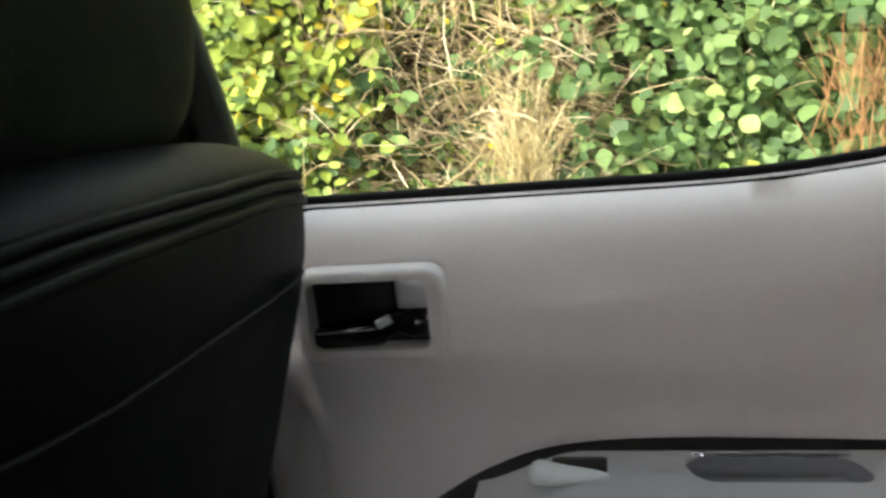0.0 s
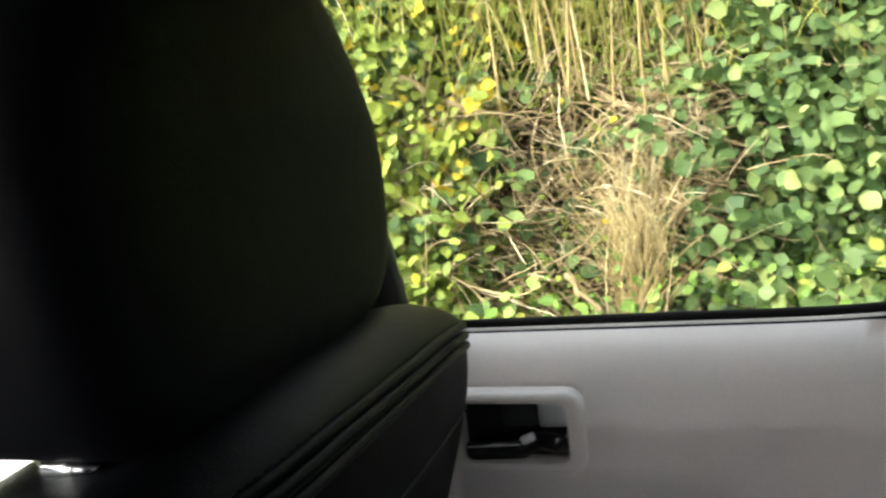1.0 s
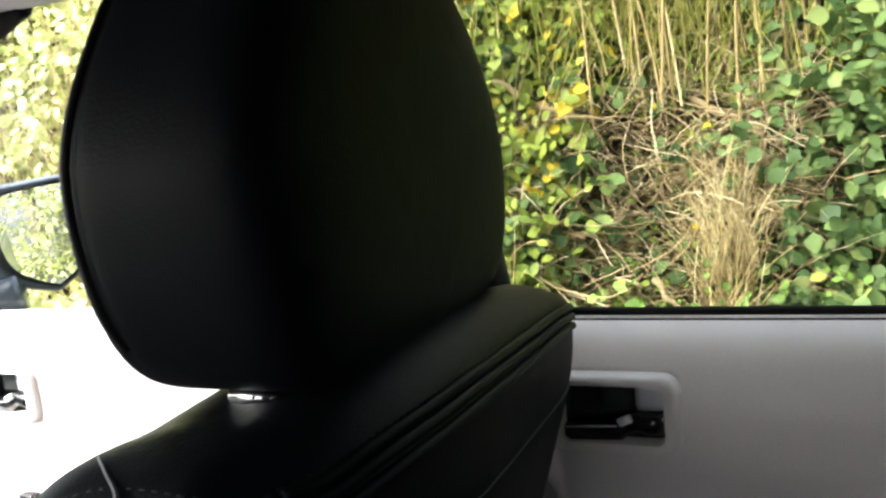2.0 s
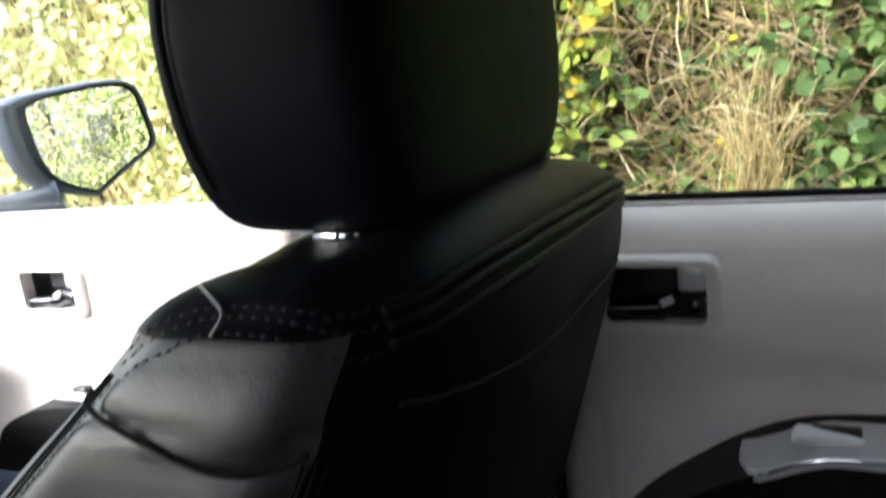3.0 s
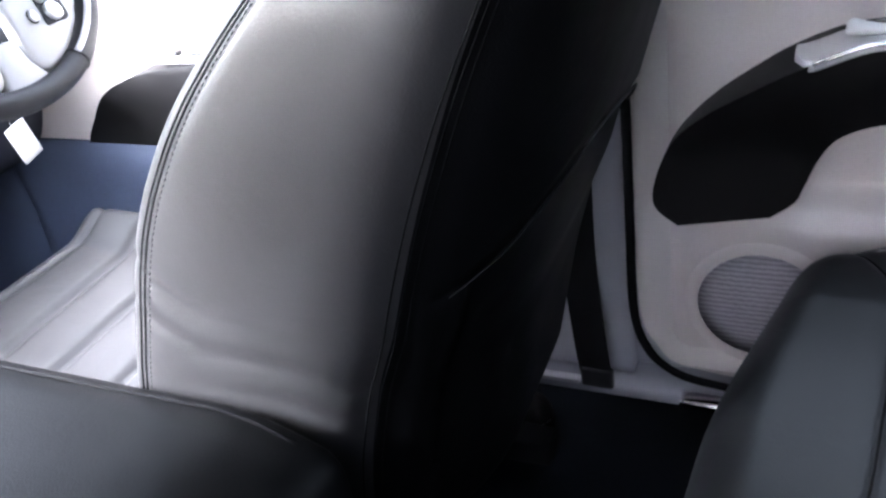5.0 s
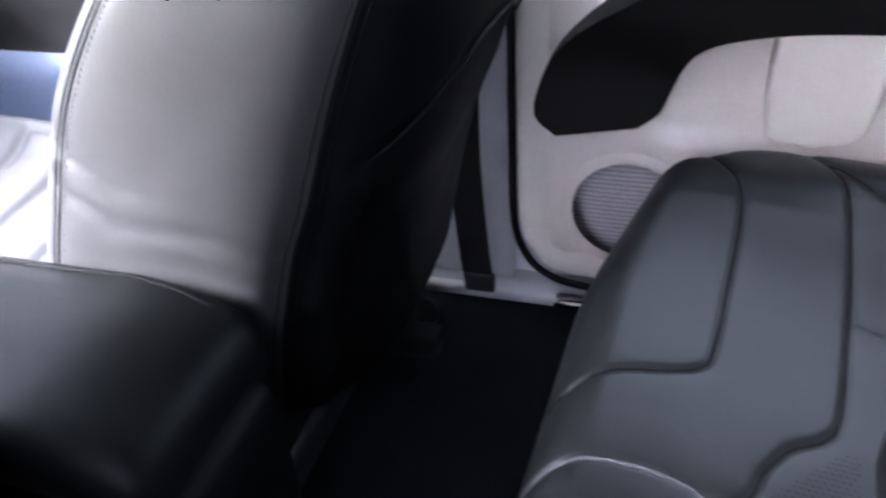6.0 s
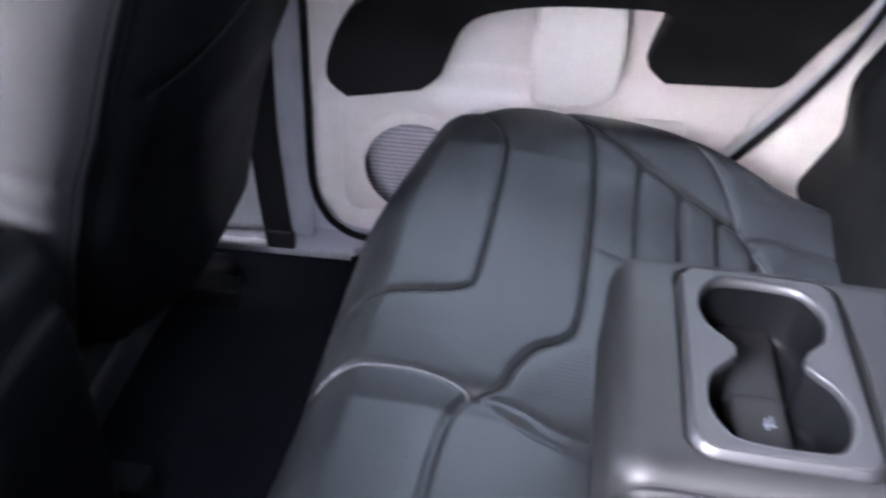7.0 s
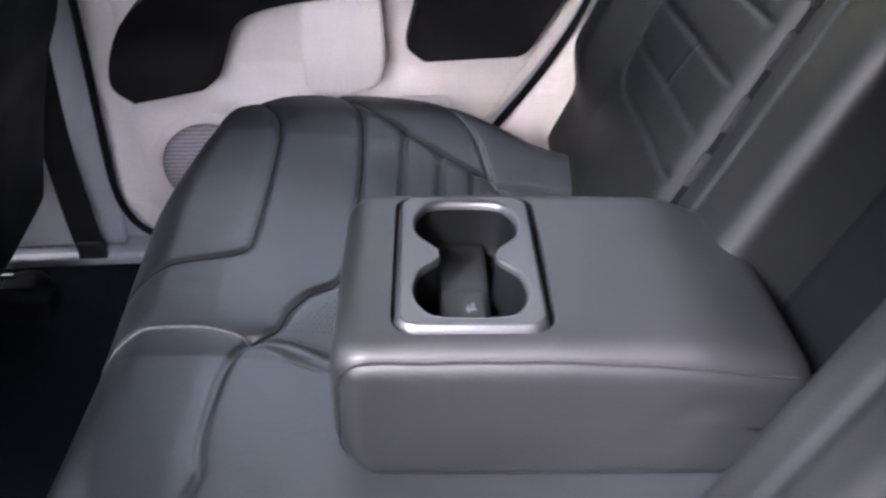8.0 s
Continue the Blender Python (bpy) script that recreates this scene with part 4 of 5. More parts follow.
bm, vs = grid_mesh(lambda u, v: cushion_point(u, 2 * v - 1), 120, 80)
part("seat_cushion", skirt(bm, vs, 0.30), LEATHER, front_seat, "quilted black leather cushion")
part("side_shield", soft_box((-0.55, 0.555, 0.34), (0.60, 0.03, 0.12), 0.014, 6), BLACK, front_seat)
part("side_shield", soft_box((-0.55, 0.095, 0.34), (0.60, 0.03, 0.12), 0.014, 6), BLACK, front_seat)
part("recliner_cover", soft_box((-0.265, 0.590, 0.375), (0.10, 0.03, 0.15), 0.014, 6, Matrix.Rotation(radians(20), 4, "Y")), BLACK, front_seat)
part("recliner_lever", soft_box((-0.36, 0.600, 0.33), (0.13, 0.016, 0.030), 0.007, 5, Matrix.Rotation(radians(-12), 4, "Y")), BLACK, front_seat)
part("seat_frame", soft_box((-0.55, SY, 0.27), (0.56, 0.40, 0.07), 0.02, 5), BLACK, front_seat)
for y in (SY - 0.19, SY + 0.19):
    rail = part("rail", soft_box((-0.54, y, 0.185), (0.66, 0.045, 0.04), 0.006, 5), RUBBER, front_seat)
    end_y = 0.612 if y > SY else y
    foot = part("rail_foot", loft([[(-0.29 + r * 1.15 * math.cos(a), end_y + r * math.sin(a), z) for a in (2 * math.pi * k / 24 for k in range(24))] for r, z in ((0.040, 0.136), (0.039, 0.150), (0.034, 0.162), (0.020, 0.169), (0.006, 0.171))]), PULL, front_seat, "domed black rail end cover")
    part("rim_edge", tube([(-0.29 + 0.0455 * math.cos(a), end_y + 0.0395 * math.sin(a), 0.148) for a in (math.pi * (-0.55 + 0.5 * k / 12) for k in range(13))], 0.0014, 6), CHROME, foot)
    part("clip", soft_box((-0.318, end_y + 0.004, 0.172), (0.022, 0.008, 0.008), 0.003, 4), CHROME, foot, "bright metal clip")
    part("rail_leg", soft_box((-0.34, y, 0.225), (0.05, 0.03, 0.07), 0.006, 4), RUBBER, front_seat)
    part("rail_bolt", soft_box((-0.225, y, 0.175), (0.022, 0.022, 0.012), 0.004, 4), CHROME, rail)

passenger = copy_thing(front_seat, Matrix.Translation((-0.605, SY - 0.748, FLOOR)))

# ---- steering wheel ----
wheel = thing("steering_wheel", (-0.86, 0.345, 0.80), "black leather steering wheel with silver spokes and buttons", "steering wheel")
WC = Vector((-0.845, 0.378, 0.919))
wt = Matrix.Rotation(radians(-28), 4, "Y")


def wheel_point(a, b, c):
    """a across, b up in the wheel's plane, c towards the driver."""
    return WC + wt @ Vector((c, a, b))


R = 0.188
part("rim", tube([wheel_point(R * math.cos(t), R * math.sin(t), 0) for t in (2 * math.pi * k / 96 for k in range(96))], 0.0155, 16, closed=True), BLACK, wheel, "smooth black rim")
# silver bands stand in for the highlight on the black rim
for t0, t1 in ((-0.36, 0.10), (0.90, 1.36)):
    part("rim_highlight", tube([wheel_point((R - 0.006) * math.cos(t), (R - 0.006) * math.sin(t), 0.0125) for t in (math.pi * (t0 + (t1 - t0) * k / 40) for k in range(41))], 0.0045, 8), SILVER, wheel, "silver band painting the rim's highlight")
    for t in (t0, t1):
        c, q = math.cos(math.pi * t), math.sin(math.pi * t)
        part("rim_joint", tube([wheel_point((R + 0.0159 * math.cos(k)) * c, (R + 0.0159 * math.cos(k)) * q, 0.0159 * math.sin(k)) for k in (2 * math.pi * j / 20 for j in range(20))], 0.0009, 6, closed=True), RUBBER, wheel)
hub = soft_box((0, 0, 0), (0.05, 0.135, 0.120), 0.030, 10)
for v in hub.verts:
    v.co = wheel_point(v.co.y * (1 - 1.2 * max(0, -v.co.z)), v.co.z - 0.015, v.co.x + 0.002)
part("hub", hub, BLACK, wheel, "black padded hub")


def wheel_plate(points, s, low, high, edge):
    """A rounded plate in the plane of the wheel, between two heights over it."""
    bm = prism([(p[0], p[1]) for p in spline([(x, z, 0) for x, z in points], 4, True)], -high, -low, round_edge=edge, segs=3)
    for v in bm.verts:
        v.co = wheel_point(s * v.co.x, v.co.z, -v.co.y)
    return bm


for s in (1, -1):
    spoke = part("spoke", wheel_plate([(0.045, -0.02), (0.085, -0.045), (0.125, -0.066), (0.141, -0.082), (0.138, -0.100), (0.118, -0.122), (0.080, -0.152), (0.040, -0.166), (0.022, -0.146), (0.030, -0.10), (0.035, -0.05)], s, -0.012, 0.006, 0.006), SPOKE, wheel, "silver spoke panel")
    part("grip", wheel_plate([(0.100, -0.035), (0.140, -0.030), (0.182, -0.028), (0.180, -0.055), (0.172, -0.080), (0.150, -0.082), (0.125, -0.062)], s, -0.014, 0.004, 0.006), BLACK, wheel)
    pad = part("button_pad", wheel_plate([(0.080, -0.083), (0.096, -0.082), (0.113, -0.084), (0.112, -0.102), (0.108, -0.120), (0.090, -0.121), (0.073, -0.120), (0.076, -0.102)], s, 0.002, 0.0075, 0.001), TRAYMAT, spoke, "grey button pad")
    for dx, dz, r, w in ((0.092, -0.107, 0.0125, 1.0), (0.086, -0.089, 0.0050, 1.35), (0.102, -0.088, 0.0045, 1.2), (0.061, -0.105, 0.0075, 0.75)):
        c = [[wheel_point(s * (dx + q * w * math.cos(t)), dz + q * math.sin(t), d) for t in (2 * math.pi * k / 20 for k in range(20))] for q, d in ((r, 0.004), (r, 0.0100), (r * 0.85, 0.0118), (r * 0.3, 0.0112))]
        part("button", loft(c), SILVER, spoke)
        part("button_gap", tube([wheel_point(s * (dx + (r + 0.0008) * w * math.cos(t)), dz + (r + 0.0008) * math.sin(t), 0.0072) for t in (2 * math.pi * k / 20 for k in range(20))], 0.0009, 6, closed=True), RUBBER, spoke)
part("spoke", wheel_plate([(-0.020, -0.120), (0.0, -0.118), (0.020, -0.120), (0.024, -0.150), (0.034, -0.182), (0.0, -0.188), (-0.034, -0.182), (-0.024, -0.150)], 1, -0.012, 0.004, 0.006), SPOKE, wheel)
key_tag = thing("key_tag", (-0.83, 0.43, 0.66), "white paper tag hanging from the ignition key", "key tag")
part("tag", soft_box((-0.850, 0.403, 0.679), (0.004, 0.034, 0.052), 0.0018, 3, Matrix.Rotation(radians(12), 4, "X")), WHITE, key_tag)
part("key", tube([(-0.915, 0.425, 0.722), (-0.862, 0.418, 0.712)], 0.008, 8), BLACK, key_tag)
part("ring", tube([(-0.860 + 0.002 * math.sin(t), 0.412 + 0.011 * math.cos(t), 0.705 + 0.011 * math.sin(t)) for t in (2 * math.pi * k / 20 for k in range(20))], 0.001, 6, closed=True), CHROME, key_tag)

# ---- centre console ----
console = thing("centre_console", (-0.50, 0, FLOOR), "black leather-topped console between the front seats", "console")
part("body", soft_box((-0.56, 0, 0.325), (0.72, 0.165, 0.42), 0.03, 8), BLACK_SHADE, console)
lid = soft_box((-0.45, 0.008, 0.566), (0.46, 0.204, 0.080), 0.030, 14)
for v in lid.verts:
    if v.co.z > 0.572:
        v.co.z += 0.004 * math.cos(v.co.y / 0.1 * 1.4)
    v.co.z -= 0.035 * smooth01(v.co.x, -0.33, -0.20)
treel = BVHTree.FromBMesh(lid)
l = on_surface(treel, [(-0.66, 0.088, 0.606), (-0.5, 0.088, 0.606), (-0.4, 0.088, 0.606), (-0.3, 0.088, 0.596), (-0.25, 0.086, 0.576)])
l2 = on_surface(treel, dense(l, 0.01))
groove(lid, l2, 0.004, 0.006)
lid = part("lid", lid, LEATHER_LID, console, "padded leather lid")
part("seam", tube(on_surface(treel, l2, -0.001), 0.0015, 6), SEAM, lid)

# ---- seat belt on the pillar ----
belt = thing("seat_belt", (-0.19, 0.69, 0.17), "black webbing seat belt hanging down the pillar", "seat belt")
pts = [(-0.190, 0.688, 0.175), (-0.193, 0.678, 0.25), (-0.200, 0.676, 0.40), (-0.196, 0.672, 0.56), (-0.19, 0.665, 0.75), (-0.195, 0.655, 0.92), (-0.215, 0.632, 1.10), (-0.222, 0.60, 1.22)]
bm = loft([[(p.x - 0.029, p.y - 0.003, p.z), (p.x + 0.021, p.y - 0.005, p.z), (p.x + 0.021, p.y - 0.0024, p.z), (p.x - 0.029, p.y - 0.0004, p.z)] for p in spline(pts, 10)])
part("webbing", bm, BELT, belt, flat=True)
part("lower_anchor", soft_box((-0.192, 0.684, 0.176), (0.050, 0.014, 0.036), 0.005, 6), BLACK, belt)
part("upper_guide", soft_box((-0.222, 0.598, 1.225), (0.075, 0.025, 0.04), 0.008, 6), BLACK, belt)
part("tongue_stop", soft_box((-0.236, 0.682, 0.395), (0.010, 0.010, 0.018), 0.003, 4), SILVER, belt, "small bright metal stop")

# ---- rear bench ----
bench = thing("rear_bench", (0.35, 0, FLOOR), "charcoal leather rear bench with stitched panels and folded-down armrest", "car seat")
EDGE = [(0.03, 0.585), (0.06, 0.595), (0.13, 0.615), (0.20, 0.648), (0.28, 0.664), (0.36, 0.662), (0.42, 0.640), (0.50, 0.588), (0.56, 0.555), (0.62, 0.534), (0.74, 0.525)]
NX, NY = 210, 460
X0, X1 = 0.040, 0.725


def bench_height(x, y, v):
    """Height of the cushion: rounded nose, raised outer seats, hollow where one sits, falling to the rear."""
    a = np.maximum(np.where(y > -0.10, y, -0.20 - y), 0.0)
    z = 0.438 + 0.060 * np.clip((a - 0.06) / 0.42, 0, 1) ** 0.9
    z = z - 0.105 * np.clip(x - 0.17, 0, 0.4) * (0.6 + 0.8 * np.clip((a - 0.1) / 0.4, 0, 1)) * 0.9
    z = z + 0.030 * np.exp(-((x - 0.37) / 0.16) ** 2) * np.exp(-((a - 0.56) / 0.07) ** 2)
    z = z + 0.016 * np.exp(-((x - 0.53) / 0.12) ** 2) * np.exp(-((a - 0.54) / 0.09) ** 2)
    t = np.clip((0.105 - x) / 0.065, 0, 1)
    z = z - 0.085 * (1 - np.sqrt(np.clip(1 - t ** 2, 0, 1)))
    e = np.clip((np.abs(v) - 0.90) / 0.10, 0, 1)
    return z - 0.075 * (1 - np.sqrt(np.clip(1 - e ** 2, 0, 1)))


us = np.linspace(0, 1, NX + 1) ** 1.12
vv = np.linspace(-1, 1, NY + 1)
U, V = np.meshgrid(us, vv, indexing="ij")
XX = X0 + (X1 - X0) * U
EY = np.array([softkey(x, EDGE, 0.012) for x in XX[:, 0]])
YY = V * EY[:, None]
ZZ = bench_height(XX, YY, V)
# the nose sweeps back towards the doors
sweep = np.clip((np.abs(YY) - 0.30) / 0.28, 0, 1)
XX = XX + 0.042 * sweep ** 2 * (3 - 2 * sweep) * (1 - np.clip((XX - 0.04) / 0.20, 0, 1))
FOLD = -0.10  # the left place mirrors the right one about this line
PP = np.stack([XX.ravel(), np.where(YY > FOLD, YY, 2 * FOLD - YY).ravel()], 1)


def seam2(pts, n=8):
    return [(p[0], p[1]) for p in spline([(a, b, 0) for a, b in pts], n)]


SEAMS = [  # line in (x, y), depth, width
    (seam2([(0.045, 0.165), (0.075, 0.182), (0.11, 0.203), (0.160, 0.214), (0.183, 0.224), (0.193, 0.245), (0.197, 0.34), (0.199, 0.455), (0.192, 0.51), (0.17, 0.552), (0.13, 0.60)]), 0.0065, 0.0050),
    (seam2([(0.045, 0.070), (0.075, 0.088), (0.105, 0.100), (0.15, 0.102), (0.19, 0.095), (0.213, 0.085)]), 0.0050, 0.0045),
    (seam2([(0.213, 0.085), (0.196, 0.053), (0.190, 0.0), (0.190, -0.06), (0.198, -0.10)]), 0.0075, 0.0055),
    (seam2([(0.213, 0.085), (0.240, 0.100), (0.250, 0.128), (0.270, 0.158), (0.296, 0.176), (0.310, 0.205), (0.315, 0.30), (0.317, 0.42), (0.312, 0.515), (0.296, 0.56), (0.262, 0.612), (0.235, 0.648)]), 0.0075, 0.0055),
    (seam2([(0.213, 0.085), (0.255, 0.080), (0.30, 0.062), (0.36, 0.05)]), 0.004, 0.004),
    (seam2([(0.213, 0.085), (0.25, 0.066), (0.30, 0.044), (0.36, 0.03)]), 0.004, 0.004),
    (seam2([(0.262, 0.612), (0.300, 0.568), (0.345, 0.525), (0.42, 0.470), (0.498, 0.420)]), 0.0070, 0.0055),
    (seam2([(0.262, 0.612), (0.31, 0.632), (0.37, 0.628), (0.43, 0.585), (0.475, 0.515), (0.492, 0.455), (0.498, 0.420), (0.515, 0.385), (0.530, 0.330)]), 0.0060, 0.0050),
    (seam2([(0.505, 0.405), (0.54, 0.412), (0.58, 0.405), (0.64, 0.39)]), 0.0050, 0.0045),
    (seam2([(0.316, 0.333), (0.34, 0.325), (0.368, 0.316)]), 0.003, 0.004),
]
for x, y1 in ((0.372, 0.502), (0.424, 0.464), (0.470, 0.432), (0.512, 0.39)):
    SEAMS.append(([(x - 0.004, 0.15), (x, 0.30), (x + 0.004, y1)], 0.0085, 0.0060))
for line, deep, wide in SEAMS:
    d = dist_to_line(PP, line).reshape(XX.shape)
    ZZ = ZZ - 0.60 * deep * np.exp(-(d / (0.70 * wide)) ** 2) - 0.13 * deep * np.exp(-(d / (3.0 * wide)) ** 2)
bm = bmesh.new()
vs = [[bm.verts.new((XX[i, j], YY[i, j], ZZ[i, j])) for j in range(NY + 1)] for i in range(NX + 1)]
for i in range(NX):
    for j in range(NY):
        bm.faces.new((vs[i][j], vs[i + 1][j], vs[i + 1][j + 1], vs[i][j + 1]))
cushion = part("seat_cushion", skirt(bm, vs, 0.20), LEATHER_REAR, bench)


def bench_z(x, y):
    j = int(np.argmin(np.abs(YY[NX // 3] - y)))
    for _ in range(2):
        i = int(np.argmin(np.abs(XX[:, j] - x)))
        j = int(np.argmin(np.abs(YY[i] - y)))
    return ZZ[i, j]


for s in (1, -1):
    for k, r, mat in ((0, 0.0013, SEAM), (1, 0.0016, STITCH), (3, 0.0014, SEAM), (6, 0.0012, SEAM), (7, 0.0012, STITCH)):
        pth = [(x, y if s > 0 else 2 * FOLD - y) for x, y in SEAMS[k][0] if x > 0.05]
        pth = [Vector((x, y, bench_z(x, y) + 0.0006)) for x, y in pth if y > -0.58]
        if len(pth) > 2:
            part("piping" if mat is STITCH else "seam", tube(pth, r, 6), mat, cushion)
part("bench_base", soft_box((0.37, 0, 0.145), (0.60, 1.20, 0.13), 0.02, 6), CARPET, bench, "carpeted bench box")

# perforated inserts: small dimples in rows
bm = bmesh.new()
for i in range(13):
    for j in range(13):
        x, y = 0.250 + 0.006 * i + 0.003 * (j % 2), 0.098 + 0.0055 * j
        if 0.09 < y < 0.092 + 1.05 * (x - 0.243) and x < 0.33:
            z = bench_z(x, y) + 0.0004
            bm.faces.new([bm.verts.new((x + 0.0011 * math.cos(t), y + 0.0011 * math.sin(t), z)) for t in (2 * math.pi * k / 6 for k in range(6))])
tagged(part("perforation", bm, SEAM, cushion), kind="stuff")


def back_x(z, off=0.0):
    return 0.605 + 0.45 * (z - 0.46) + off


def backrest_block(y0, y1, z0, z1, deep, r, seams=(), n=60, bulge=0.012):
    """A padded slab that leans back with the bench; seams as (line in (y, z), depth, width)."""
    bm = soft_box((0, 0, 0), (deep, y1 - y0, z1 - z0), r, n, even=n > 50)
    yc, zc = (y0 + y1) / 2, (z0 + z1) / 2
    co = np.array([v.co[:] for v in bm.verts])
    face = np.clip((-co[:, 0] - deep / 2 + r) / r, 0, 1)
    push = bulge * np.cos(co[:, 1] / (y1 - y0) * 2.6) * np.cos(co[:, 2] / (z1 - z0) * 2.6) * face
    P2 = np.stack([co[:, 1] + yc, co[:, 2] + zc], 1)
    for line, d, w in seams:
        k = dist_to_line(P2, line)
        push -= face * (d * np.exp(-(k / w) ** 2) + 0.12 * d * np.exp(-(k / (3 * w)) ** 2))
    for v, q in zip(bm.verts, push):
        z = v.co.z + zc
        y = v.co.y + yc
        v.co = Vector((back_x(z, deep / 2) + v.co.x - q - 0.045 * smooth01(abs(y), 0.475, 0.575) * smooth01(z, 0.49, 0.60), y, z))
    return bm


TOPZ = 0.985
line = lambda pts: [(p[0], p[1]) for p in spline([(a, b, 0) for a, b in pts], 8)]
quilt = [
    (line([(0.500, 0.98), (0.495, 0.80), (0.488, 0.685), (0.483, 0.624), (0.472, 0.597), (0.44, 0.584), (0.41, 0.581), (0.33, 0.582), (0.205, 0.578)]), 0.0055, 0.0032),
]
for z in (0.634, 0.691, 0.756, 0.82, 0.885):
    quilt.append((line([(0.492, z), (0.34, z + 0.001), (0.205, z - 0.001)]), 0.0036, 0.0027))
quilt.append((line([(0.333, 0.634), (0.327, 0.66), (0.32, 0.690)]), 0.002, 0.003))
br = part("backrest", backrest_block(0.186, 0.640, 0.40, TOPZ, 0.10, 0.030, quilt, 150, 0.006), LEATHER_BACK_SHADE, bench, "quilted charcoal leather backrest")
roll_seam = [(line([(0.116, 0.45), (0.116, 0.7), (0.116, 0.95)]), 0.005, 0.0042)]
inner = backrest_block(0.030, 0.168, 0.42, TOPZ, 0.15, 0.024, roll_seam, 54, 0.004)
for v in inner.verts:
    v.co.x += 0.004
part("inner_bolster", inner, LEATHER_BACK_SHADE, bench, "rounded bolster beside the armrest recess")
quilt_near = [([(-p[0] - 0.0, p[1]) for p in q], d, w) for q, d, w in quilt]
part("backrest", backrest_block(-0.655, -0.285, 0.40, TOPZ, 0.10, 0.035, quilt_near, 70), LEATHER_BACK_SHADE, bench)
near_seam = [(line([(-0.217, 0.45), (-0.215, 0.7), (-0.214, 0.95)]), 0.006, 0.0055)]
part("inner_bolster", backrest_block(-0.280, -0.152, 0.44, TOPZ, 0.15, 0.026, near_seam, 40, 0.004), LEATHER_ARM_SHADE, bench)
# recess panel near black: shade between the bolsters put into its colour
part("recess_panel", backrest_block(-0.15, 0.03, 0.42, TOPZ, 0.03, 0.01, (), 12, 0.0), BLACK_SHADE, bench).location.x = 0.10
# black strip over the rounded edges, laid in as the gap's shade
part("gap_shade", backrest_block(0.162, 0.192, 0.42, TOPZ - 0.02, 0.04, 0.004, (), 12, 0.0), BLACK_SHADE, bench, "black strip painting the shade between backrest and bolster").location.x = 0.016
for z in (0.60, 0.665, 0.735, 0.80):
    part("recess_clip", soft_box((back_x(z, 0.018), 0.1765, z), (0.02, 0.008, 0.045), 0.003, 4, Matrix.Rotation(radians(24), 4, "Y")), RUBBER, bench)

# folded-down armrest with twin cup holder
rest_c, rest_s = Vector((0.527, 0.003, 0.526)), Vector((0.405, 0.268, 0.152))
bm = soft_box(rest_c, rest_s, 0.030, 34)
for v in bm.verts:
    x, y = (v.co.x - rest_c.x) / (rest_s.x / 2), (v.co.y - rest_c.y) / (rest_s.y / 2)
    if v.co.z > rest_c.z:
        v.co.z += 0.007 * (1 - x * x) * (1 - y * y) - 0.020 * smooth01(x, 0.45, 1.0)
    if v.co.z < rest_c.z:
        v.co.x += 0.018 * smooth01(-x, 0.7, 1.0) * smooth01(v.co.z, 0.50, 0.45)
    v.co.y *= 1 - 0.10 * smooth01(x, 0.5, 1.0) * (1 if y > 0 else 0.3)
treer = BVHTree.FromBMesh(bm)
ring = [(0.331, -0.117, 0.470), (0.331, -0.119, 0.522), (0.333, -0.121, 0.564), (0.342, -0.125, 0.584), (0.360, -0.129, 0.592), (0.40, -0.133, 0.5945), (0.50, -0.133, 0.5955), (0.60, -0.133, 0.590), (0.67, -0.13, 0.580), (0.72, -0.12, 0.568)]
rest_seam = on_surface(treer, spline(ring, 10))
groove(bm, rest_seam, 0.0010, 0.004)
groove(bm, spline([(0.640, -0.135, 0.546), (0.618, -0.135, 0.538), (0.610, -0.135, 0.522), (0.622, -0.135, 0.508)], 8), 0.004, 0.008)
TX0, TX1, TY0, TY1, TZ = 0.377, 0.507, -0.102, 0.109, 0.606
hole = rounded_rect(TX0 - 0.003, TX1 + 0.0035, TY0 - 0.003, TY1 + 0.003, 0.022)
cutter = loft([[(p[0], p[1], z) for p in hole] for z in (0.50, 0.70)])
armrest = part("armrest", carve(bm, cutter), LEATHER_ARM_SHADE, bench, "padded leather armrest folded down")
sharpen(armrest, 50)
part("seam", tube(on_surface(treer, rest_seam, -0.0006), 0.0012, 6), SEAM, armrest)


def eight(k=1.0):
    """Outline of two cups joined by a narrow channel, in (x, y) from the tray's middle."""
    pts = []
    for sgn in (1, -1):
        a = [(0.027, 0.005), (0.034, 0.014), (0.045, 0.027), (0.0500, 0.044), (0.0500, 0.062), (0.043, 0.080), (0.027, 0.092), (-0.027, 0.092), (-0.043, 0.080), (-0.0500, 0.062), (-0.0500, 0.044), (-0.045, 0.027), (-0.034, 0.014), (-0.027, 0.005)]
        pts += [(x * sgn, y * sgn) for x, y in a]
    return [(p[0] * k, p[1] * k) for p in spline([(x, y, 0) for x, y in pts], 4, True)]


tc = Vector(((TX0 + TX1) / 2, (TY0 + TY1) / 2, 0))
def tray_ring(inset, z):
    return [(p[0], p[1], z) for p in rounded_rect(TX0 + inset, TX1 - inset, TY0 + inset, TY1 - inset, 0.020 - inset, 8)]


bm = loft([tray_ring(0.0044, 0.545), tray_ring(0.0044, TZ), tray_ring(0.005, TZ + 0.0022), tray_ring(0.007, TZ + 0.0026)])
cut = loft([[(tc.x + p[0], tc.y + p[1], z) for p in eight()] for z in (0.50, 0.70)])
tray = sharpen(part("cup_tray", carve(bm, cut), TRAYMAT, armrest, "satin grey cup holder tray"), 40)
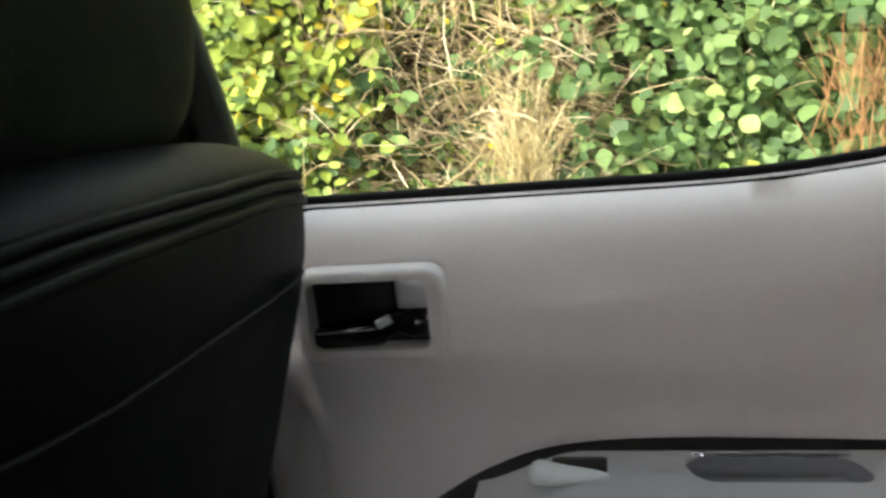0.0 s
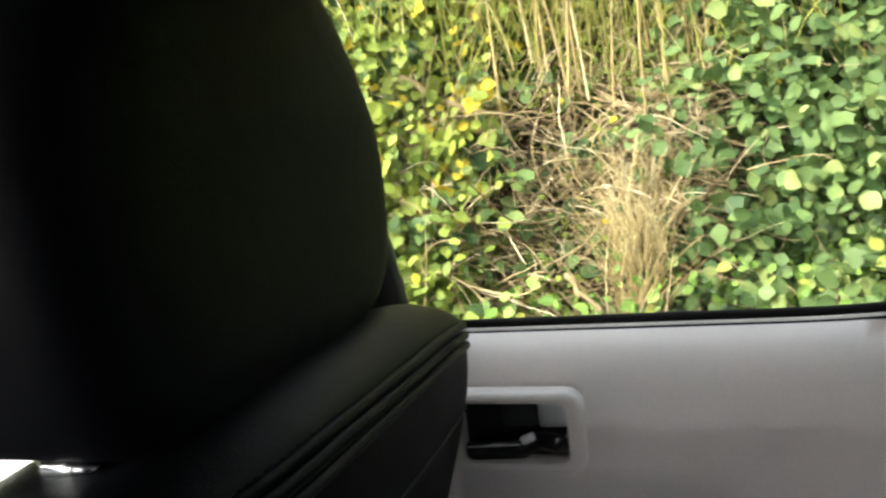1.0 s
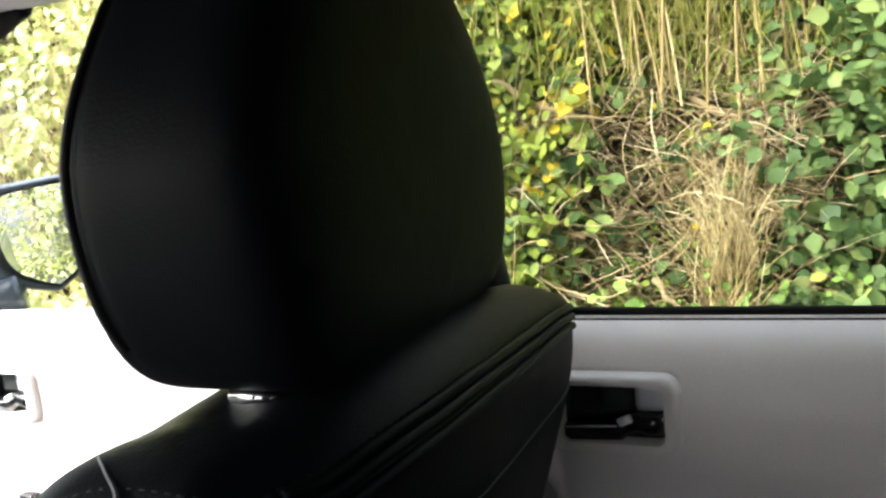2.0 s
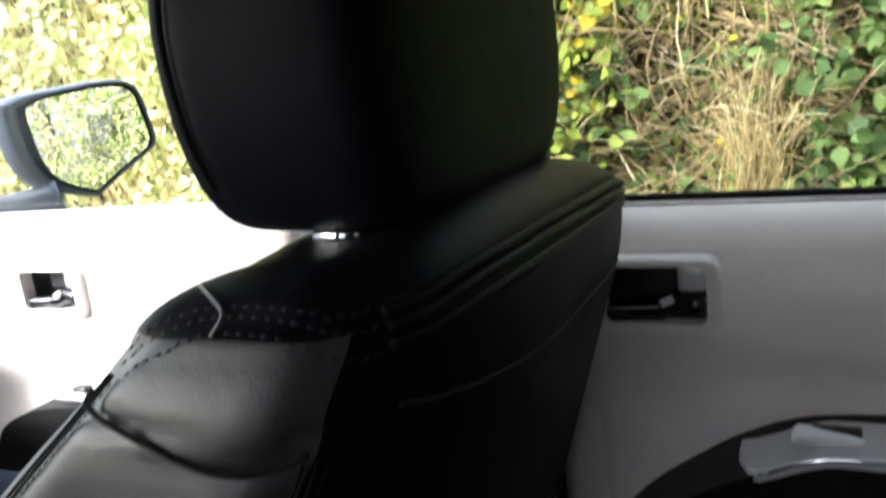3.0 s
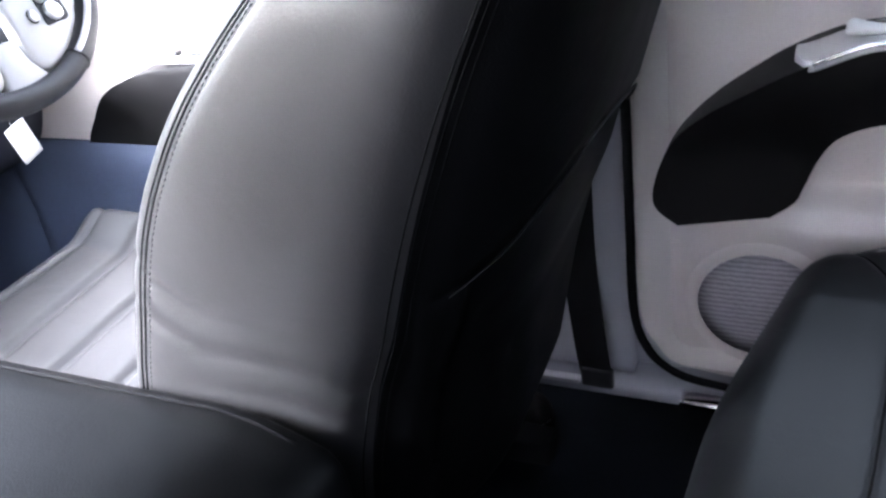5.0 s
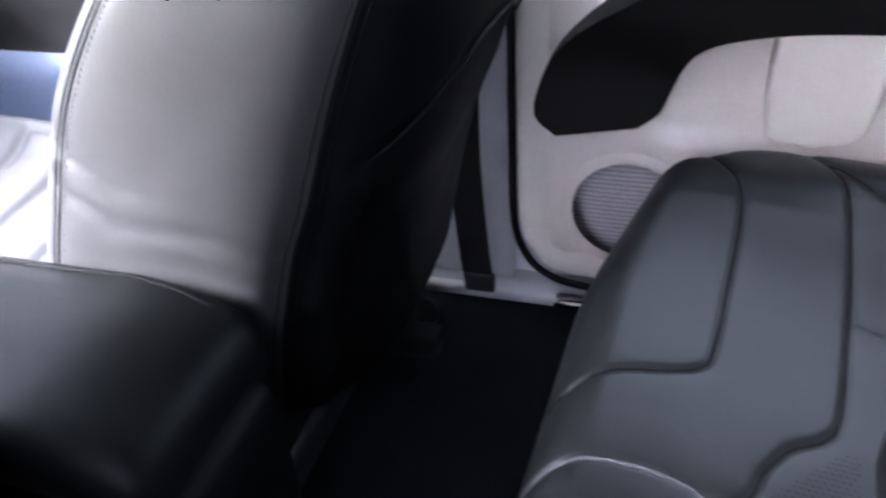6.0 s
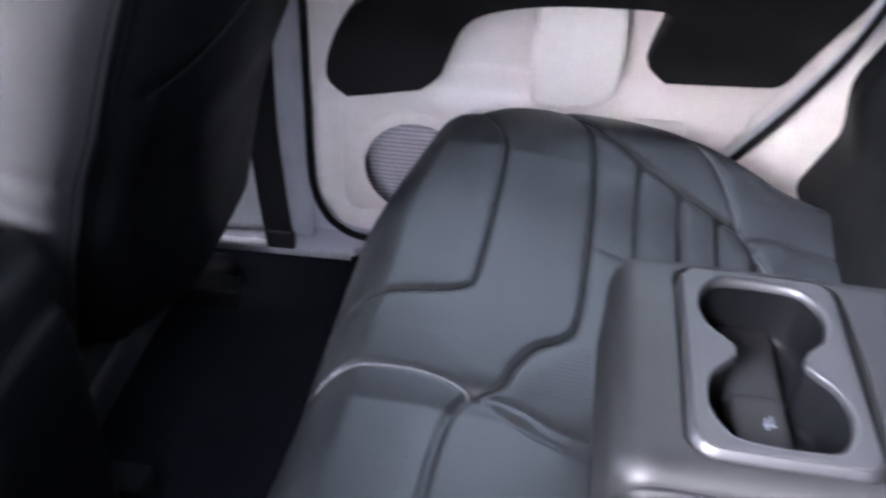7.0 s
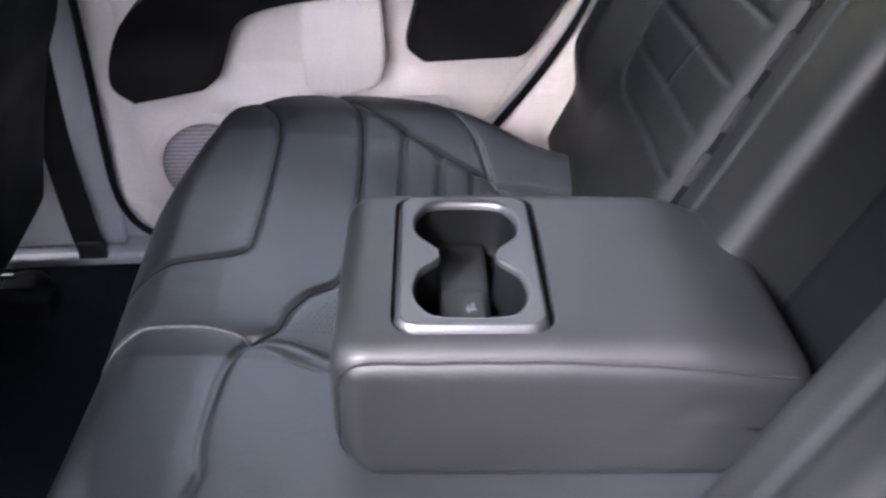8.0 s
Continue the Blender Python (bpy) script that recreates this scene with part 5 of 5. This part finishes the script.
sharpen(part("tray_rim", loft([tray_ring(0.0, 0.570), tray_ring(0.0, TZ - 0.007), tray_ring(0.0012, TZ - 0.003), tray_ring(0.0040, TZ + 0.0012), tray_ring(0.0044, TZ - 0.001)], caps=False), RIMMAT, tray, "bevelled bright metal rim"), 50)
cups = loft([[(tc.x + p[0] * k, tc.y + p[1] * k, z) for p in eight()] for k, z in ((0.998, TZ + 0.0005), (0.985, TZ - 0.004), (0.95, 0.557), (0.90, 0.548), (0.4, 0.546))], caps=False)
part("cup_well", cups, BLACK_SHADE, tray, "black cup wells")
part("cup_lip", loft([[(tc.x + p[0] * k, tc.y + p[1] * k, z) for p in eight()] for k, z in ((1.02, TZ + 0.0024), (1.005, TZ + 0.0032), (0.97, TZ - 0.002), (0.965, TZ - 0.006))], caps=False), RIMMAT, tray, "satin cup edge")
part("divider", soft_box((tc.x - 0.002, tc.y, 0.556), (0.046, 0.170, 0.016), 0.003, 6), PULL, tray, "black raised rib between the cups")
part("divider_block", soft_box((tc.x - 0.004, tc.y - 0.045, 0.566), (0.040, 0.068, 0.020), 0.003, 6), PULL, tray)
for dx, dy, w, h in ((0.000, -0.040, 0.0022, 0.011), (0.004, -0.037, 0.0022, 0.011), (0.002, -0.041, 0.009, 0.002)):
    part("mark", soft_box((tc.x + dx, tc.y + dy, 0.5764), (w, h, 0.0012), 0.0005, 2), KICK, tray)

# the bench stands slightly turned to the doors, its backrest a little further back
for ob in bench.children:
    if ob.name.split(".")[0] in ("backrest", "inner_bolster", "recess_panel", "recess_clip", "gap_shade"):
        ob.location.x += 0.018
bench.rotation_euler.z = radians(-4.2)
bench.location += Vector((-0.053, 0.03 - 0.073 * 0.35, -0.005))

# ---- outdoors ----
ground = part("ground", soft_box((0, 0, -0.60), (600, 600, 0.1), 0.01, 24), material("road_verge", (0.07, 0.07, 0.062), 0.9, grain=0.3, grain_scale=60, patch=0.3, patch_scale=0.6, bump=0.4), None)
tagged(ground, "worn tarmac and verge beside the vehicle", "ground", kind="structure")

rng = np.random.default_rng(7)


def bank_y(x, z):
    return 2.63 + 0.42 * (z + 0.5) + 0.12 * math.sin(1.7 * x + 0.95) + 0.08 * math.sin(4.1 * x + 2 * z + 0.54)


bm, vs = grid_mesh(lambda u, v: (-16 + 40 * u, bank_y(-16 + 40 * u, -0.6 + 3.6 * v) + 0.10, -0.6 + 3.6 * v), 160, 24)
rim = [bm.verts.new((v.co.x, v.co.y + 4.0, v.co.z)) for v in [r[-1] for r in vs]]
for k in range(len(rim) - 1):
    bm.faces.new((vs[k][-1], vs[k + 1][-1], rim[k + 1], rim[k]))
bank = part("bank", bm, material("bank_soil", (0.075, 0.058, 0.036), 0.95, grain=0.5, grain_scale=40, patch=0.5, patch_scale=3, bump=0.8), None)
tagged(bank, "steep earth bank under the hedge", "bank", kind="structure")

ROUND = (0.0, 0.30, 0.45, 0.47, 0.38, 0.22, 0.0)
OVAL = (0.0, 0.22, 0.34, 0.34, 0.24, 0.0)
IVY = (0.0, 0.5, 0.5, 0.3, 0.0)


def leaves(name, count, place, size, mat, label, droop=0.35, shape=OVAL, spread=0.72):
    """Many leaves in one mesh: each a cupped blade folded along its midrib. place() gives the foot of a leaf."""
    verts, faces = [], []
    n = len(shape)
    for _ in range(count):
        p = place()
        if p is None:
            continue
        s = size * rng.uniform(0.55, 1.3)
        out = Vector((rng.normal(0, spread), -0.85, rng.normal(0.55, spread))).normalized()
        tip = Vector((rng.normal(0, 1), rng.normal(-0.2, 0.4), rng.normal(-droop, 0.6)))
        tip = (tip - out * tip.dot(out)).normalized()
        side = tip.cross(out)
        fold, curl = rng.uniform(0.02, 0.14), rng.uniform(0.0, 0.22)
        o = len(verts)
        for k, w in enumerate(shape):
            t = k / (n - 1)
            mid = Vector(p) + tip * (s * t) - out * (curl * s * t * t)
            if w == 0.0:
                verts.append(mid[:])
            else:
                e = w * rng.uniform(0.88, 1.10)
                verts.append((mid + side * (e * s) + out * fold * s)[:])
                verts.append(mid[:])
                verts.append((mid - side * (e * s) + out * fold * s)[:])
        a = o + 1
        faces += [(o, a + 1, a), (o, a + 2, a + 1)]
        for k in range(n - 3):
            b = a + 3
            faces += [(a, a + 1, b + 1, b), (a + 1, a + 2, b + 2, b + 1)]
            a = b
        faces += [(a, a + 1, a + 3), (a + 1, a + 2, a + 3)]
    me = bpy.data.meshes.new(name)
    me.from_pydata(verts, [], faces)
    for f in me.polygons:
        f.use_smooth = True
    me.materials.append(mat)
    ob = new(name, me)
    return tagged(ob, label, "foliage", kind="stuff")


def on_bank(x0, x1, z0, z1, depth, keep=None):
    def place():
        x, z = rng.uniform(x0, x1), rng.uniform(z0, z1)
        if keep and rng.uniform() > keep(x, z):
            return None
        return (x, bank_y(x, z) + 0.06 - depth * rng.uniform() ** 1.5, z)
    return place


def sprays(x0, x1, z0, z1, depth, keep=None, per=9, radius=0.10):
    """Feet of leaves in sprays: a branch end stands out from the bank and holds several leaves in a flat fan."""
    now = {"left": 0}
    def place():
        if now["left"] <= 0:
            for _ in range(40):
                x, z = rng.uniform(x0, x1), rng.uniform(z0, z1)
                if keep is None or rng.uniform() < keep(x, z):
                    break
            now["foot"] = (x, bank_y(x, z) - depth * rng.uniform() ** 1.3, z)
            now["run"] = (rng.normal(0, 0.8), rng.normal(-0.2, 0.25), rng.normal(-0.1, 0.5))
            now["left"] = int(rng.integers(per // 2, per + 4))
        now["left"] -= 1
        k, f, d = rng.uniform(-1, 1), now["foot"], now["run"]
        j = rng.normal(0, 0.32 * radius, 3)
        return (f[0] + k * radius * d[0] + j[0], f[1] + k * radius * d[1] + j[1], f[2] + k * radius * d[2] + j[2])
    return place


# the thicket gives way to dead stems in the middle, and to canes and grass above them
bare = lambda x, z: smooth01(x, -0.76, -0.50) * smooth01(x, 0.18, -0.08) * smooth01(z, 0.34, 0.50)
edge = lambda x, z: 0.14 + 0.86 * (1 - bare(x, z))
YELLOW = leaf_material("yellow_green_leaf", (0.090, 0.135, 0.020), (0.275, 0.315, 0.050), (0.46, 0.35, 0.03), 0.05)
GREEN = leaf_material("green_leaf", (0.040, 0.076, 0.022), (0.140, 0.205, 0.062), (0.23, 0.28, 0.09), 0.08)
LIME = leaf_material("lime_leaf", (0.10, 0.19, 0.03), (0.28, 0.42, 0.09), (0.42, 0.42, 0.09), 0.08)
# leaf green darkened to paint the shade in the thicket's gaps
DARK = leaf_material("shade_leaf", (0.030, 0.055, 0.016), (0.085, 0.13, 0.035), (0.13, 0.17, 0.05), 0.1)
STRAW = leaf_material("straw", (0.26, 0.19, 0.075), (0.55, 0.43, 0.20), (0.64, 0.54, 0.30), 0.15)
OLIVE = leaf_material("olive_grass", (0.16, 0.17, 0.03), (0.42, 0.40, 0.09), (0.54, 0.46, 0.20), 0.15)
TWIG = leaf_material("dead_twig", (0.12, 0.082, 0.040), (0.40, 0.300, 0.155), (0.60, 0.49, 0.31), 0.18, 0.75, 0.1)
LITTER = leaf_material("dead_leaf", (0.085, 0.060, 0.026), (0.27, 0.20, 0.085), (0.42, 0.34, 0.16), 0.15)
# yellow-green leaf paled, with the strong outdoor light in its colour
SUNLIT_LEAF = leaf_material("sunlit_leaf", (0.20, 0.24, 0.055), (0.46, 0.48, 0.19), (0.62, 0.57, 0.36), 0.15)
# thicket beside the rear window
leaves("ivy_leaves", 9000, on_bank(-4.2, 2.6, -0.3, 2.3, 0.14, lambda x, z: 1 - 0.6 * bare(x, z)), 0.060, DARK, "ivy leaves close to the soil, darkened as gap shade", shape=IVY)
leaves("shade_leaves", 5200, on_bank(-2.2, 2.4, 0.0, 2.2, 0.30, edge), 0.058, DARK, "green leaves inside the thicket, coloured dark as shade", shape=OVAL)
leaves("litter_leaves", 4200, on_bank(-0.95, 0.25, 0.25, 1.25, 0.22), 0.042, LITTER, "withered brown leaves caught in the dead stems", spread=0.9)
leaves("bramble_leaves", 4400, sprays(-1.75, -0.50, 0.15, 1.75, 0.46, edge), 0.064, YELLOW, "yellow-green bramble leaves over the bank", shape=ROUND)
leaves("bramble_shoots", 8200, sprays(-1.75, -0.55, 0.15, 1.75, 0.50, edge, 11, 0.13), 0.044, YELLOW, "small yellow-green bramble shoots", shape=OVAL)
leaves("hazel_leaves", 6600, sprays(-0.02, 2.4, 0.10, 1.75, 0.50, edge), 0.058, GREEN, "broad pale green hazel leaves over the bank", shape=ROUND)
leaves("hazel_shoots", 7600, sprays(0.0, 2.4, 0.10, 1.75, 0.52, edge, 12, 0.12), 0.050, GREEN, "small green hazel shoots", shape=OVAL)
leaves("thicket_leaves", 3400, sprays(-1.75, -0.55, 0.15, 1.6, 0.44, edge), 0.058, GREEN, "green leaves mixed among the brambles", shape=ROUND)
leaves("stray_leaves", 420, sprays(-0.75, 0.05, 0.40, 1.15, 0.42, None, 4, 0.08), 0.056, GREEN, "single green leaves among the dead stems", shape=ROUND)
leaves("tangle_shoots", 1500, sprays(-0.80, 0.08, 0.36, 1.25, 0.34, None, 8, 0.10), 0.034, YELLOW, "small yellow-green shoots in the dead stems", shape=OVAL)
leaves("low_leaves", 3000, sprays(-1.3, 1.5, 0.10, 0.50, 0.50, lambda x, z: 0.5 + 0.5 * smooth01(abs(x + 0.1), 0.12, 0.3)), 0.045, LIME, "small bright green leaves low on the bank", shape=OVAL)
leaves("tall_leaves", 9000, on_bank(-0.95, 0.45, 1.06, 2.1, 0.42), 0.048, YELLOW, "narrow yellow-green leaves between the canes", shape=(0.0, 0.10, 0.14, 0.10, 0.0), droop=0.8)
# hedge ahead of the vehicle, behind it and further along
leaves("sunlit_leaves", 26000, sprays(-5.2, -1.6, 0.0, 2.6, 0.55), 0.048, SUNLIT_LEAF, "yellow-green leaves over the bank, painted pale for glare", shape=ROUND)
leaves("hedge_leaves", 24000, lambda: (rng.uniform(8.0, 10.0) - 0.5 * math.sin(rng.uniform(0, 6)), rng.uniform(-1.6, 4.6), -0.5 + 2.6 * rng.uniform() ** 1.4), 0.06, SUNLIT_LEAF, "yellow-green bushes across the lane behind the vehicle")
leaves("far_leaves", 14000, on_bank(2.3, 20, -0.4, 3.0, 0.6), 0.13, GREEN, "green hedge leaves further along the road")
leaves("forward_leaves", 16000, on_bank(-14, -5.0, -0.4, 3.0, 0.6), 0.10, SUNLIT_LEAF, "yellow-green hedge leaves ahead of the vehicle")


def strands(name, count, make, mat, label, sides=5):
    verts, faces = [], []
    for _ in range(count):
        path, r = make()
        n = len(path)
        o = len(verts)
        for i, q in enumerate(path):
            d = (path[min(i + 1, n - 1)] - path[max(i - 1, 0)]).normalized()
            s = d.cross(Vector((0.1, 1, 0.2))).normalized()
            w = s.cross(d)
            k = r * (1 - 0.6 * i / n)
            for j in range(sides):
                t = 2 * math.pi * j / sides
                verts.append((q + k * (math.cos(t) * s + math.sin(t) * w))[:])
        for i in range(n - 1):
            for j in range(sides):
                a, b = o + i * sides + j, o + i * sides + (j + 1) % sides
                faces.append((a, b, b + sides, a + sides))
    me = bpy.data.meshes.new(name)
    me.from_pydata(verts, [], faces)
    for f in me.polygons:
        f.use_smooth = True
    me.materials.append(mat)
    return tagged(new(name, me), label, "foliage", kind="stuff")


def twig(x0, x1, z0, z1, lo, hi, thin, thick, out_most=0.34):
    def make():
        x, z = rng.uniform(x0, x1), rng.uniform(z0, z1)
        p = Vector((x, bank_y(x, z) - rng.uniform(0.02, out_most), z))
        d = Vector((rng.normal(0, 1.0), rng.normal(0, 0.25), rng.normal(0, 0.55))).normalized()
        out, turn = [p], Vector((rng.normal(0, 0.6), rng.normal(0, 0.15), rng.normal(-0.35, 0.6)))
        L = rng.uniform(lo, hi)
        for k in range(11):
            d = (d + turn * 0.16 + Vector(rng.normal(0, 0.12, 3))).normalized()
            out.append(out[-1] + d * (L / 11))
        return out, rng.uniform(thin, thick)
    return make


def stalk(x0, sx, z0, z1, lo, hi, sway, thin=0.0012, thick=0.0034):
    def make():
        x, z = rng.normal(x0, sx), rng.uniform(z0, z1)
        p = Vector((x, bank_y(x, z) - rng.uniform(0.05, 0.42), z))
        d = Vector((rng.normal(0, sway), rng.normal(-0.05, 0.1), 1)).normalized()
        L, out = rng.uniform(lo, hi), [p]
        bend = Vector((rng.normal(0, sway), -0.05, -0.25 * sway))
        for k in range(7):
            d = (d + bend * 0.4).normalized()
            out.append(out[-1] + d * (L / 7))
        return out, rng.uniform(thin, thick)
    return make


strands("fine_stems", 2400, twig(-0.88, 0.16, 0.36, 1.18, 0.10, 0.40, 0.0010, 0.0030), TWIG, "fine tangle of dead brown stems")
strands("dead_stems", 520, twig(-0.85, 0.08, 0.42, 1.12, 0.15, 0.50, 0.0025, 0.0055, 0.38), TWIG, "tangle of dead curling bramble stems")
strands("outer_stems", 520, twig(-1.7, 2.0, 0.30, 1.7, 0.15, 0.42, 0.0012, 0.0028, 0.48), TWIG, "dry bramble stems among the leaves")
strands("dry_grass", 520, stalk(-0.095, 0.042, 0.22, 0.62, 0.16, 0.42, 0.16, 0.0014, 0.0036), STRAW, "clump of dry straw-coloured grass")
strands("straw_wisps", 260, twig(-0.26, 0.06, 0.48, 0.92, 0.10, 0.26, 0.0010, 0.0026, 0.44), STRAW, "loose wisps of straw over the clump")
strands("tall_grass", 1100, stalk(-0.25, 0.42, 1.08, 1.8, 0.3, 0.8, 0.26), OLIVE, "tall olive-yellow grass on top of the bank")
strands("canes", 30, stalk(-0.15, 0.26, 0.95, 1.25, 0.7, 1.2, 0.07, 0.004, 0.008), STRAW, "pale upright dry canes")
strands("forward_grass", 900, stalk(-3.2, 0.9, 0.0, 1.6, 0.3, 0.8, 0.2), STRAW, "dry grass on the bank ahead")


def fallen_branch(a, b, r, sag, label):
    """A dead limb lying on the thicket, knotted and slightly bent."""
    a, b = Vector(a), Vector(b)
    path = []
    for k in range(15):
        t = k / 14
        q = a.lerp(b, t) + Vector((0.008 * math.sin(9 * t), 0.006 * math.cos(7 * t), -sag * math.sin(math.pi * t) + 0.006 * math.sin(13 * t)))
        path.append(q)
    ob = part("fallen_branch", tube(path, r, 9, taper=lambda t: 1.05 - 0.35 * t + 0.08 * math.sin(17 * t)), TWIG, None)
    return tagged(ob, label, "branch")


fallen_branch((-0.36, bank_y(-0.36, 1.2) - 0.30, 1.21), (0.02, bank_y(0.0, 0.95) - 0.34, 0.93), 0.013, 0.01, "pale dead branch lying across the thicket")
fallen_branch((-0.88, bank_y(-0.88, 1.2) - 0.36, 1.22), (-0.55, bank_y(-0.55, 1.0) - 0.36, 1.05), 0.015, 0.02, "grey-brown dead branch resting on the brambles")
fallen_branch((-0.32, bank_y(-0.3, 0.5) - 0.46, 0.52), (-0.21, bank_y(-0.2, 0.45) - 0.50, 0.40), 0.011, 0.0, "pale split stick beside the dry grass")


def rust():
    x, z = rng.normal(0.93, 0.07), rng.uniform(0.52, 0.80)
    p = Vector((x, bank_y(x, z) - rng.uniform(0.35, 0.55), z))
    d = Vector((rng.normal(0, 0.3), -0.1, rng.normal(0.9, 0.3))).normalized()
    return [p + d * (0.04 * k) for k in range(6)], rng.uniform(0.001, 0.003)


strands("rusty_fern", 150, rust, leaf_material("rust_fern", (0.20, 0.09, 0.035), (0.40, 0.21, 0.09), (0.48, 0.30, 0.14), 0.1), "withered rust-coloured fern fronds")


def tree(x, y, h, mat, count, label):
    t = thing("tree", (x, y, -0.55), label, "tree", "trees behind the vehicle")
    pts = spline([(x, y, -0.6), (x + 0.1, y - 0.05, h * 0.3), (x - 0.05, y + 0.1, h * 0.65), (x + 0.1, y, h)], 5)
    part("trunk", tube(pts, 0.16, 10, taper=lambda k: 1 - 0.8 * k), BARK, t)
    tips = []
    for k in range(16):
        z = h * rng.uniform(0.25, 0.9)
        a, L = rng.uniform(0, 6.28), h * rng.uniform(0.15, 0.3)
        e = Vector((x + L * math.cos(a), y + L * math.sin(a), z + 0.3 * L))
        part("limb", tube([Vector((x, y, z)), (Vector((x, y, z)) + e) / 2 + Vector((0, 0, 0.1)), e], 0.05, 6, taper=lambda q: 1 - 0.7 * q), BARK, t)
        tips.append(e)
    def place():
        e = tips[rng.integers(len(tips))]
        return tuple(e + Vector(rng.normal(0, 0.11 * h, 3)))
    crown_ob = leaves("crown", count, place, 0.22, mat, "")
    for k in ("category", "kind"):
        if k in crown_ob:
            del crown_ob[k]
    crown_ob.parent = t
    crown_ob.matrix_parent_inverse = Matrix.Translation(t.location).inverted()


BARK = material("bark", (0.12, 0.10, 0.08), 0.9, grain=0.4, grain_scale=30, bump=0.8)
for x, y, h, mat, n in ((13, 2.6, 5.0, YELLOW, 4500), (17, 5.0, 7.0, GREEN, 4500), (16, 0.8, 6.0, GREEN, 4000), (22, 3.5, 8.0, YELLOW, 4500)):
    tree(x, y, h, mat, n, "leafy roadside tree behind the vehicle")
